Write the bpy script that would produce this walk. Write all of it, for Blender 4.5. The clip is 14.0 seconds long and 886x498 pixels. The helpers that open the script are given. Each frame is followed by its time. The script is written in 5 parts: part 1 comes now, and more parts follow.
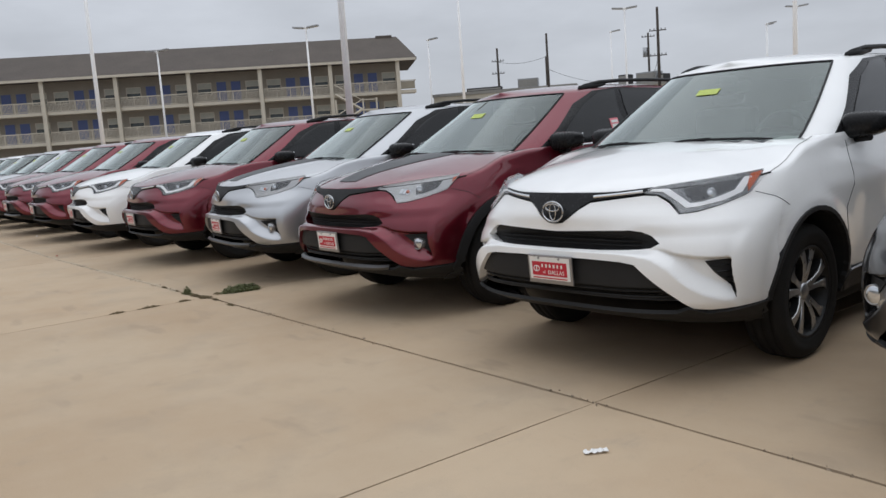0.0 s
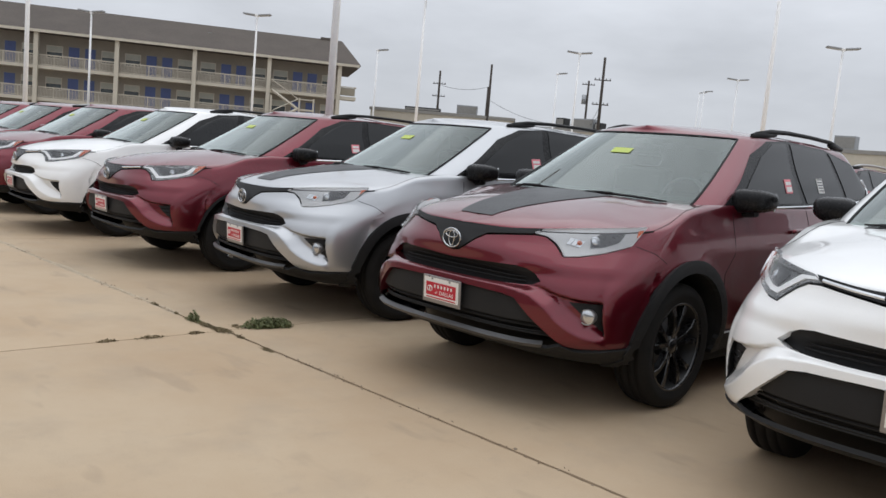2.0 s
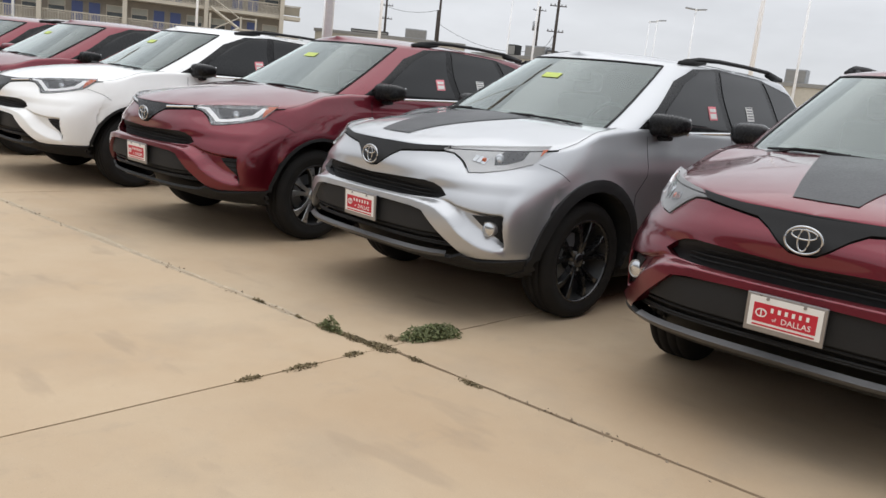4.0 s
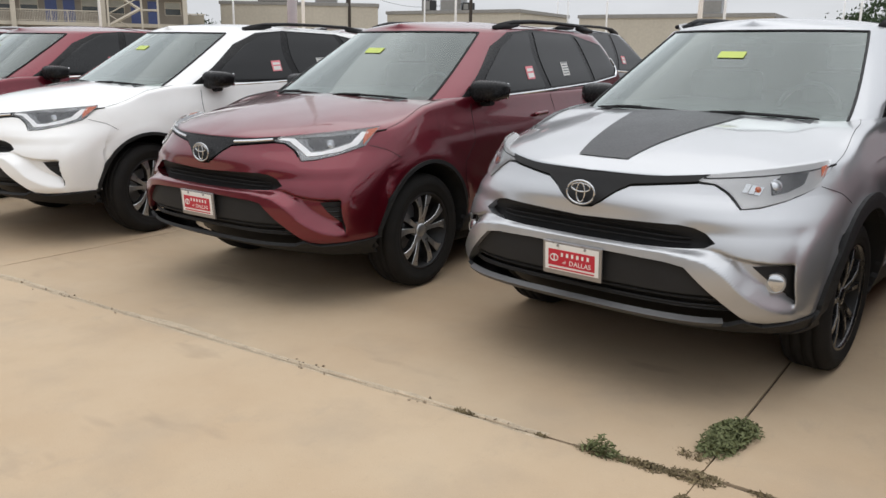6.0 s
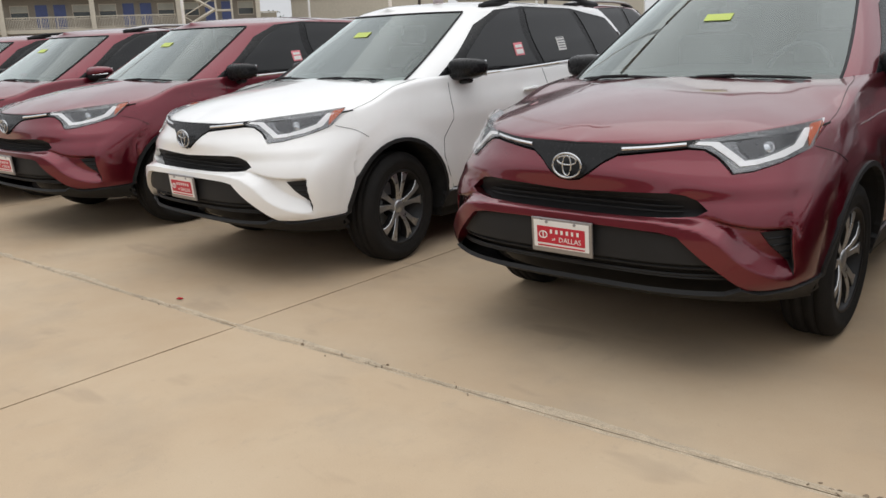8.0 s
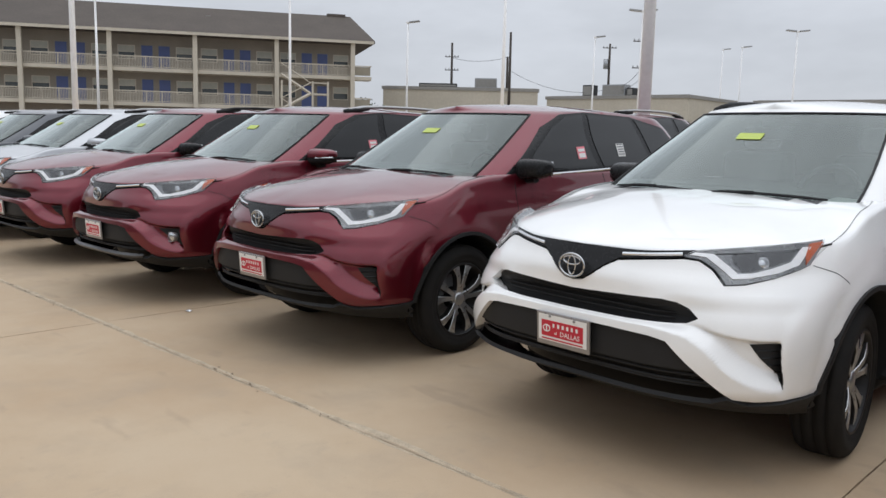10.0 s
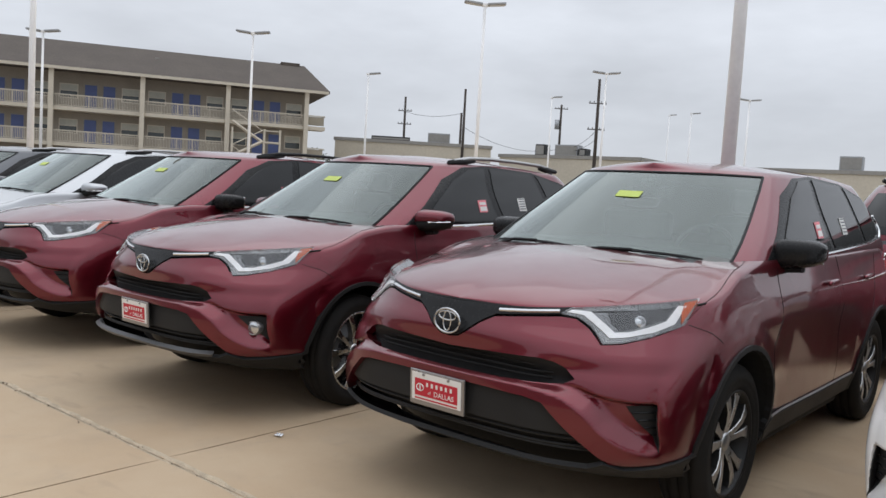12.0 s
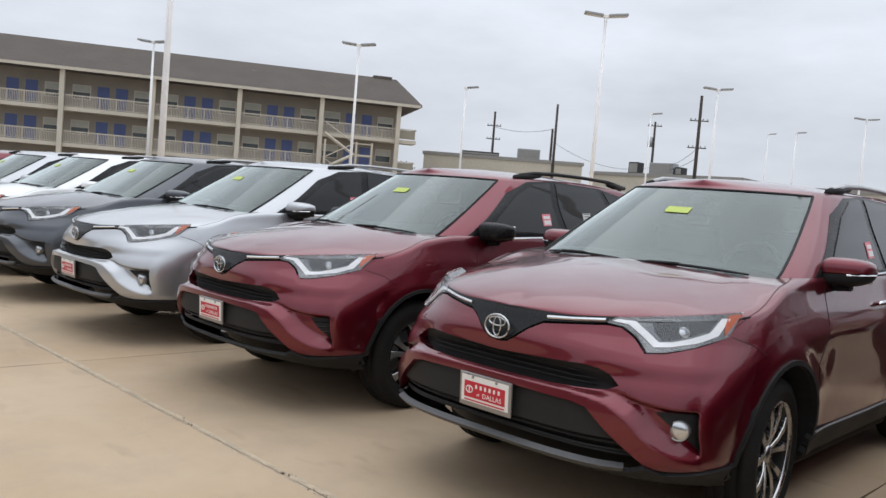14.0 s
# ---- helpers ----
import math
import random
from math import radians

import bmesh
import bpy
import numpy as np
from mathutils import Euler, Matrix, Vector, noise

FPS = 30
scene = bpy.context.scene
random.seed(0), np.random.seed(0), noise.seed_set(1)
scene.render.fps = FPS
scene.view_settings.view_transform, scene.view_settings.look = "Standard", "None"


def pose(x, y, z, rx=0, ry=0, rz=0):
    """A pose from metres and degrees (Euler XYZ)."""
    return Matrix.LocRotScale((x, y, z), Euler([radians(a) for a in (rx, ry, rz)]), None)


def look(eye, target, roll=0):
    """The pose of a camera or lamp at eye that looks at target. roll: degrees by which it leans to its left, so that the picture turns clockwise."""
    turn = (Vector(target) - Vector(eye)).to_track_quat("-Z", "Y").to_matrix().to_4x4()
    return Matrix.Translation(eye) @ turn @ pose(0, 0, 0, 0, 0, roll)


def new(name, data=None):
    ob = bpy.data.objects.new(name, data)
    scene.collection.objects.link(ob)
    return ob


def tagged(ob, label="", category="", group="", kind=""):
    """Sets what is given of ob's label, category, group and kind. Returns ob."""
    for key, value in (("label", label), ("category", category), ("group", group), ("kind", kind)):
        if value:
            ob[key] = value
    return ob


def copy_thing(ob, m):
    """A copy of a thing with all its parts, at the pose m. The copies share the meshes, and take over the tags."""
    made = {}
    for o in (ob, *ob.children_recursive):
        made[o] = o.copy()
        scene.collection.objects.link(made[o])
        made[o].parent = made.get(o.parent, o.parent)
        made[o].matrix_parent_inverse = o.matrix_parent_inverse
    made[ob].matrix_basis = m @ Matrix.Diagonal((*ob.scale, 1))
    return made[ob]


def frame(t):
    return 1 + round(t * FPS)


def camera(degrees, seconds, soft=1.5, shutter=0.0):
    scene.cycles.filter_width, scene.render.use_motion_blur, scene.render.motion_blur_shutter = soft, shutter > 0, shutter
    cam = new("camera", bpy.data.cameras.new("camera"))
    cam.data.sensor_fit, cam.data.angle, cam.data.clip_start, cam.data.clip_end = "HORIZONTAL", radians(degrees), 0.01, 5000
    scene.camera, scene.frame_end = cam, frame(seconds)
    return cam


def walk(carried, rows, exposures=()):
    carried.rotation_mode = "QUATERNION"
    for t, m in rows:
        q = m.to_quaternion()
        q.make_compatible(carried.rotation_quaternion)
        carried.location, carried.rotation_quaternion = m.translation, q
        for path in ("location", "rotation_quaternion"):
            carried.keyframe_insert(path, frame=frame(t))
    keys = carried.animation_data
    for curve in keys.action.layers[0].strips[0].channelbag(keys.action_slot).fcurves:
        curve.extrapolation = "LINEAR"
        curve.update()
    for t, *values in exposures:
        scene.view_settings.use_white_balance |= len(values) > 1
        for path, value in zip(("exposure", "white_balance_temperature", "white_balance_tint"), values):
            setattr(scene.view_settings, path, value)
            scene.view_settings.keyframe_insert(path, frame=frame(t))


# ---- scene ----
cam = camera(57.8, 14.0)
PATH = [
    (0, (0.464, -0.773, 1.313), (-1.11, 0.431, 1.043), -4.0),
    (0.5, (-0.088, -0.725, 1.34), (-1.537, 0.616, 1.018), 1.0),
    (1, (-0.604, -0.844, 1.387), (-2.047, 0.531, 1.221), 6.1),
    (1.5, (-1.171, -0.748, 1.335), (-2.492, 0.74, 1.133), 3.5),
    (2, (-1.83, -0.829, 1.328), (-3.254, 0.558, 1.105), 5.1),
    (2.5, (-2.274, -0.859, 1.333), (-3.695, 0.528, 1.094), 4.8),
    (3, (-2.886, -0.826, 1.348), (-4.289, 0.562, 1.027), 6.1),
    (3.2, (-3.159, -0.869, 1.298), (-4.563, 0.516, 0.963), 7.1),
    (5.3, (-5.302, -0.793, 1.405), (-6.357, 0.827, 0.896), 2.2),
    (5.5, (-5.498, -0.832, 1.476), (-6.582, 0.769, 0.965), 1.6),
    (6, (-6.056, -0.742, 1.48), (-7.173, 0.848, 1.007), 0.8),
    (6.5, (-6.536, -0.633, 1.439), (-7.636, 0.966, 0.959), -4.0),
    (7, (-7.083, -0.616, 1.46), (-8.249, 0.944, 1.009), -3.7),
    (7.5, (-7.637, -0.679, 1.475), (-8.838, 0.855, 1.024), -2.5),
    (8, (-8.218, -0.633, 1.427), (-9.459, 0.854, 0.926), -2.3),
    (8.5, (-8.793, -0.695, 1.411), (-10.186, 0.663, 0.946), 0.4),
    (8.7, (-9.008, -0.76, 1.473), (-10.424, 0.579, 1.022), 0.7),
    (10.8, (-11.69, -0.629, 1.417), (-13.025, 0.851, 1.249), 2.9),
    (11, (-11.908, -0.598, 1.375), (-13.243, 0.883, 1.216), 4.1),
    (11.5, (-12.441, -0.568, 1.418), (-13.695, 0.985, 1.289), 3.6),
    (12, (-13.022, -0.484, 1.444), (-14.292, 1.054, 1.302), 3.4),
    (12.5, (-13.658, -0.537, 1.418), (-14.997, 0.939, 1.252), 9.8),
    (13, (-14.099, -0.508, 1.358), (-15.304, 1.073, 1.133), 6.8),
    (13.2, (-14.39, -0.499, 1.38), (-15.572, 1.097, 1.14), 5.6),
    (13.5, (-14.727, -0.51, 1.407), (-16.048, 0.982, 1.244), 4.9),
    (14, (-15.295, -0.576, 1.431), (-16.699, 0.843, 1.313), 4.7),
]
EXPOSURES = [(0.0, -0.12, 6100, 10), (0.5, -0.02, 6100, 10), (1.0, 0.03, 6150, 10), (1.5, -0.08, 6150, 10), (2.0, 0.06, 6200, 10), (2.5, 0.07, 6250, 10), (3.0, 0.27, 6300, 10), (5.5, 0.33, 6450, 10), (6.5, 0.23, 6350, 10),
             (7.5, 0.21, 6500, 10), (8.5, 0.13, 6400, 10), (11.0, 0.07, 6050, 10), (12.5, 0.22, 6200, 10), (13.5, 0.42, 6200, 10), (14.0, 0.22, 6100, 10)]
walk(cam, [(t, look(e, g, r)) for t, e, g, r in PATH], EXPOSURES)

# ---- overcast daylight ----
world = bpy.data.worlds.new("overcast")
world.use_nodes = True
scene.world = world
wn, wl = world.node_tree.nodes, world.node_tree.links
sky = wn.new("ShaderNodeTexSky")
sky.sky_type, sky.sun_disc = "NISHITA", False
sky.sun_elevation, sky.sun_rotation = radians(81), radians(27)
coord = wn.new("ShaderNodeTexCoord")
split = wn.new("ShaderNodeSeparateXYZ")
wl.new(coord.outputs["Generated"], split.inputs[0])
lift = wn.new("ShaderNodeMapRange")          # an overcast dome is brighter towards the zenith
lift.inputs["From Min"].default_value, lift.inputs["From Max"].default_value = 0.0, 0.9
lift.inputs["To Min"].default_value, lift.inputs["To Max"].default_value = 0.58, 1.24
wl.new(split.outputs["Z"], lift.inputs["Value"])
stretch = wn.new("ShaderNodeMapping")
stretch.inputs["Scale"].default_value = (2.2, 2.2, 7.0)
wl.new(coord.outputs["Generated"], stretch.inputs["Vector"])
cloud = wn.new("ShaderNodeTexNoise")
cloud.inputs["Scale"].default_value, cloud.inputs["Detail"].default_value, cloud.inputs["Roughness"].default_value = 1.6, 5.0, 0.55
wl.new(stretch.outputs[0], cloud.inputs["Vector"])
tone = wn.new("ShaderNodeMapRange")
tone.inputs["From Min"].default_value, tone.inputs["From Max"].default_value = 0.3, 0.7
tone.inputs["To Min"].default_value, tone.inputs["To Max"].default_value = 0.87, 1.1
wl.new(cloud.outputs["Fac"], tone.inputs["Value"])
dome = wn.new("ShaderNodeMath")
dome.operation = "MULTIPLY"
wl.new(lift.outputs[0], dome.inputs[0])
wl.new(tone.outputs[0], dome.inputs[1])
grey = wn.new("ShaderNodeVectorMath")
grey.operation = "SCALE"
grey.inputs[0].default_value = (0.985, 1.0, 1.03)
wl.new(dome.outputs[0], grey.inputs["Scale"])
thin = wn.new("ShaderNodeVectorMath")
thin.operation = "SCALE"
thin.inputs["Scale"].default_value = 0.05
wl.new(sky.outputs[0], thin.inputs[0])
veil = wn.new("ShaderNodeMixRGB")
veil.inputs["Fac"].default_value = 0.93
wl.new(thin.outputs[0], veil.inputs[1])
wl.new(grey.outputs[0], veil.inputs[2])
wl.new(veil.outputs[0], wn["Background"].inputs["Color"])
sun = new("sun", bpy.data.lights.new("sun", "SUN"))
sun.data.energy, sun.data.angle, sun.data.color = 0.6, radians(85), (1.0, 0.97, 0.92)
sun.matrix_world = look((0, 0, 30), (2, -4, 0))

# ---- materials ----
def node_mat(name):
    m = bpy.data.materials.new(name)
    m.use_nodes = True
    return m, m.node_tree.nodes, m.node_tree.links, m.node_tree.nodes["Principled BSDF"]


def surface(name, base, rough=0.5, metal=0.0, coat=0.0, vary=0.12, scale=6.0, fine=60.0, bump=0.0, dirt=None, rough_vary=0.08, coat_rough=0.03, spec=0.5):
    """A painted, plastic, metal or mineral surface, with variation at two scales."""
    m, n, l, b = node_mat(name)
    tc = n.new("ShaderNodeTexCoord")
    big, small = n.new("ShaderNodeTexNoise"), n.new("ShaderNodeTexNoise")
    for t, s in ((big, scale), (small, fine)):
        t.inputs["Scale"].default_value, t.inputs["Detail"].default_value = s, 4.0
        l.new(tc.outputs["Object"], t.inputs["Vector"])
    add = n.new("ShaderNodeMath")
    add.operation = "ADD"
    l.new(big.outputs["Fac"], add.inputs[0])
    l.new(small.outputs["Fac"], add.inputs[1])
    ramp = n.new("ShaderNodeMapRange")
    ramp.inputs["From Min"].default_value, ramp.inputs["From Max"].default_value = 0.65, 1.35
    l.new(add.outputs[0], ramp.inputs["Value"])
    mix = n.new("ShaderNodeMixRGB")
    mix.inputs[1].default_value = (*[c * (1 - vary) for c in base], 1)
    second = dirt if dirt else [min(1, c * (1 + vary)) for c in base]
    mix.inputs[2].default_value = (*second, 1)
    l.new(ramp.outputs[0], mix.inputs["Fac"])
    l.new(mix.outputs[0], b.inputs["Base Color"])
    rr = n.new("ShaderNodeMapRange")
    rr.inputs["To Min"].default_value, rr.inputs["To Max"].default_value = max(0.02, rough - rough_vary), min(1, rough + rough_vary)
    l.new(ramp.outputs[0], rr.inputs["Value"])
    l.new(rr.outputs[0], b.inputs["Roughness"])
    b.inputs["Metallic"].default_value, b.inputs["Specular IOR Level"].default_value = metal, spec
    b.inputs["Coat Weight"].default_value, b.inputs["Coat Roughness"].default_value = coat, coat_rough
    if bump:
        bp = n.new("ShaderNodeBump")
        bp.inputs["Strength"].default_value, bp.inputs["Distance"].default_value = bump, 0.01
        l.new(small.outputs["Fac"], bp.inputs["Height"])
        l.new(bp.outputs[0], b.inputs["Normal"])
    return m


def car_paint(name, base, metal, rough=0.34):
    """Coated paint, dusty on faces that look up and lightened there in place of sky sheen."""
    m = surface(name, base, rough, metal, 1.0, 0.05, 3.0, 400.0, 0.0, coat_rough=0.035)
    n, l = m.node_tree.nodes, m.node_tree.links
    b = n["Principled BSDF"]
    geo = n.new("ShaderNodeNewGeometry")
    up = n.new("ShaderNodeSeparateXYZ")
    l.new(geo.outputs["Normal"], up.inputs[0])
    tc = n.new("ShaderNodeTexCoord")
    dust_sheen = n.new("ShaderNodeTexNoise")
    dust_sheen.inputs["Scale"].default_value, dust_sheen.inputs["Detail"].default_value = 2.5, 6.0
    l.new(tc.outputs["Object"], dust_sheen.inputs["Vector"])
    # upward faces go paler: a dusty film plus sky brightness put into the colour
    rng = n.new("ShaderNodeMapRange")
    rng.inputs["From Min"].default_value, rng.inputs["From Max"].default_value = 0.75, 1.0
    rng.inputs["To Max"].default_value = 0.16
    l.new(up.outputs["Z"], rng.inputs["Value"])
    mul = n.new("ShaderNodeMath")
    mul.operation = "MULTIPLY"
    l.new(rng.outputs[0], mul.inputs[0])
    l.new(dust_sheen.outputs["Fac"], mul.inputs[1])
    mix = n.new("ShaderNodeMixRGB")
    mix.inputs[2].default_value = (0.42, 0.38, 0.33, 1)
    old = b.inputs["Base Color"].links[0].from_socket
    l.new(old, mix.inputs[1])
    l.new(mul.outputs[0], mix.inputs["Fac"])
    l.new(mix.outputs[0], b.inputs["Base Color"])
    return m


def glass(name, tint, gain=1.6, ior=1.5, rough=0.0):
    m, n, l, b = node_mat(name)
    n.remove(b)
    clear, shine, mix, fr = n.new("ShaderNodeBsdfTransparent"), n.new("ShaderNodeBsdfGlossy"), n.new("ShaderNodeMixShader"), n.new("ShaderNodeFresnel")
    clear.inputs["Color"].default_value = (*tint, 1)
    shine.inputs["Roughness"].default_value = rough
    shine.inputs["Color"].default_value = (*[0.55 + 0.45 * c / max(tint) for c in tint], 1)
    fr.inputs["IOR"].default_value = ior
    mul = n.new("ShaderNodeMath")
    mul.operation, mul.use_clamp = "MULTIPLY", True
    mul.inputs[1].default_value = gain
    l.new(fr.outputs[0], mul.inputs[0])
    l.new(mul.outputs[0], mix.inputs[0])
    l.new(clear.outputs[0], mix.inputs[1])
    l.new(shine.outputs[0], mix.inputs[2])
    l.new(mix.outputs[0], n["Material Output"].inputs["Surface"])
    return m


def concrete(name):
    m, n, l, b = node_mat(name)
    geo = n.new("ShaderNodeNewGeometry")
    info = n.new("ShaderNodeObjectInfo")

    def noise_at(scale, detail=5.0, rough=0.6, stretch=None):
        t = n.new("ShaderNodeTexNoise")
        t.inputs["Scale"].default_value, t.inputs["Detail"].default_value, t.inputs["Roughness"].default_value = scale, detail, rough
        if stretch:
            mp = n.new("ShaderNodeMapping")
            mp.inputs["Scale"].default_value = stretch
            l.new(geo.outputs["Position"], mp.inputs["Vector"])
            l.new(mp.outputs[0], t.inputs["Vector"])
        else:
            l.new(geo.outputs["Position"], t.inputs["Vector"])
        return t.outputs["Fac"]

    def ramp(v, lo, hi, a=0.0, z=1.0):
        r = n.new("ShaderNodeMapRange")
        r.inputs["From Min"].default_value, r.inputs["From Max"].default_value = lo, hi
        r.inputs["To Min"].default_value, r.inputs["To Max"].default_value = a, z
        l.new(v, r.inputs["Value"])
        return r.outputs[0]

    def blend(f, a, c, mode="MIX"):
        x = n.new("ShaderNodeMixRGB")
        x.blend_type = mode
        for k, v in ((0, f), (1, a), (2, c)):
            if isinstance(v, (tuple, float)):
                x.inputs[k].default_value = v if isinstance(v, float) else (*v, 1)
            else:
                l.new(v, x.inputs[k])
        return x.outputs[0]

    col = blend(ramp(noise_at(0.45), 0.35, 0.65), (0.428, 0.312, 0.200), (0.490, 0.382, 0.262))
    col = blend(ramp(noise_at(1.7, 6.0), 0.5, 0.72, 0.0, 0.42), col, (0.345, 0.278, 0.205))
    col = blend(ramp(noise_at(5.0, 8.0, 0.7, (1.0, 0.5, 1.0)), 0.58, 0.74, 0.0, 0.28), col, (0.285, 0.243, 0.195))
    col = blend(ramp(noise_at(2.6, 3.0, 0.5, (0.55, 1.5, 1.0)), 0.63, 0.71, 0.0, 0.32), col, (0.28, 0.218, 0.158))
    col = blend(ramp(noise_at(24.0, 6.0, 0.75), 0.6, 0.75, 0.0, 0.3), col, (0.285, 0.232, 0.178))
    col = blend(ramp(noise_at(170.0, 2.0), 0.62, 0.72, 0.0, 0.22), col, (0.2, 0.17, 0.14))
    col = blend(ramp(noise_at(90.0, 2.0), 0.66, 0.74, 0.0, 0.25), col, (0.54, 0.485, 0.40))
    shade = ramp(info.outputs["Random"], 0.0, 1.0, 0.96, 1.04)
    sc = n.new("ShaderNodeVectorMath")
    sc.operation = "SCALE"
    l.new(col, sc.inputs[0])
    l.new(shade, sc.inputs["Scale"])
    l.new(sc.outputs[0], b.inputs["Base Color"])
    l.new(ramp(noise_at(3.0), 0.3, 0.7, 0.72, 0.92), b.inputs["Roughness"])
    b.inputs["Specular IOR Level"].default_value = 0.3
    bp = n.new("ShaderNodeBump")
    bp.inputs["Strength"].default_value, bp.inputs["Distance"].default_value = 0.35, 0.004
    l.new(noise_at(120.0, 3.0), bp.inputs["Height"])
    l.new(bp.outputs[0], b.inputs["Normal"])
    return m


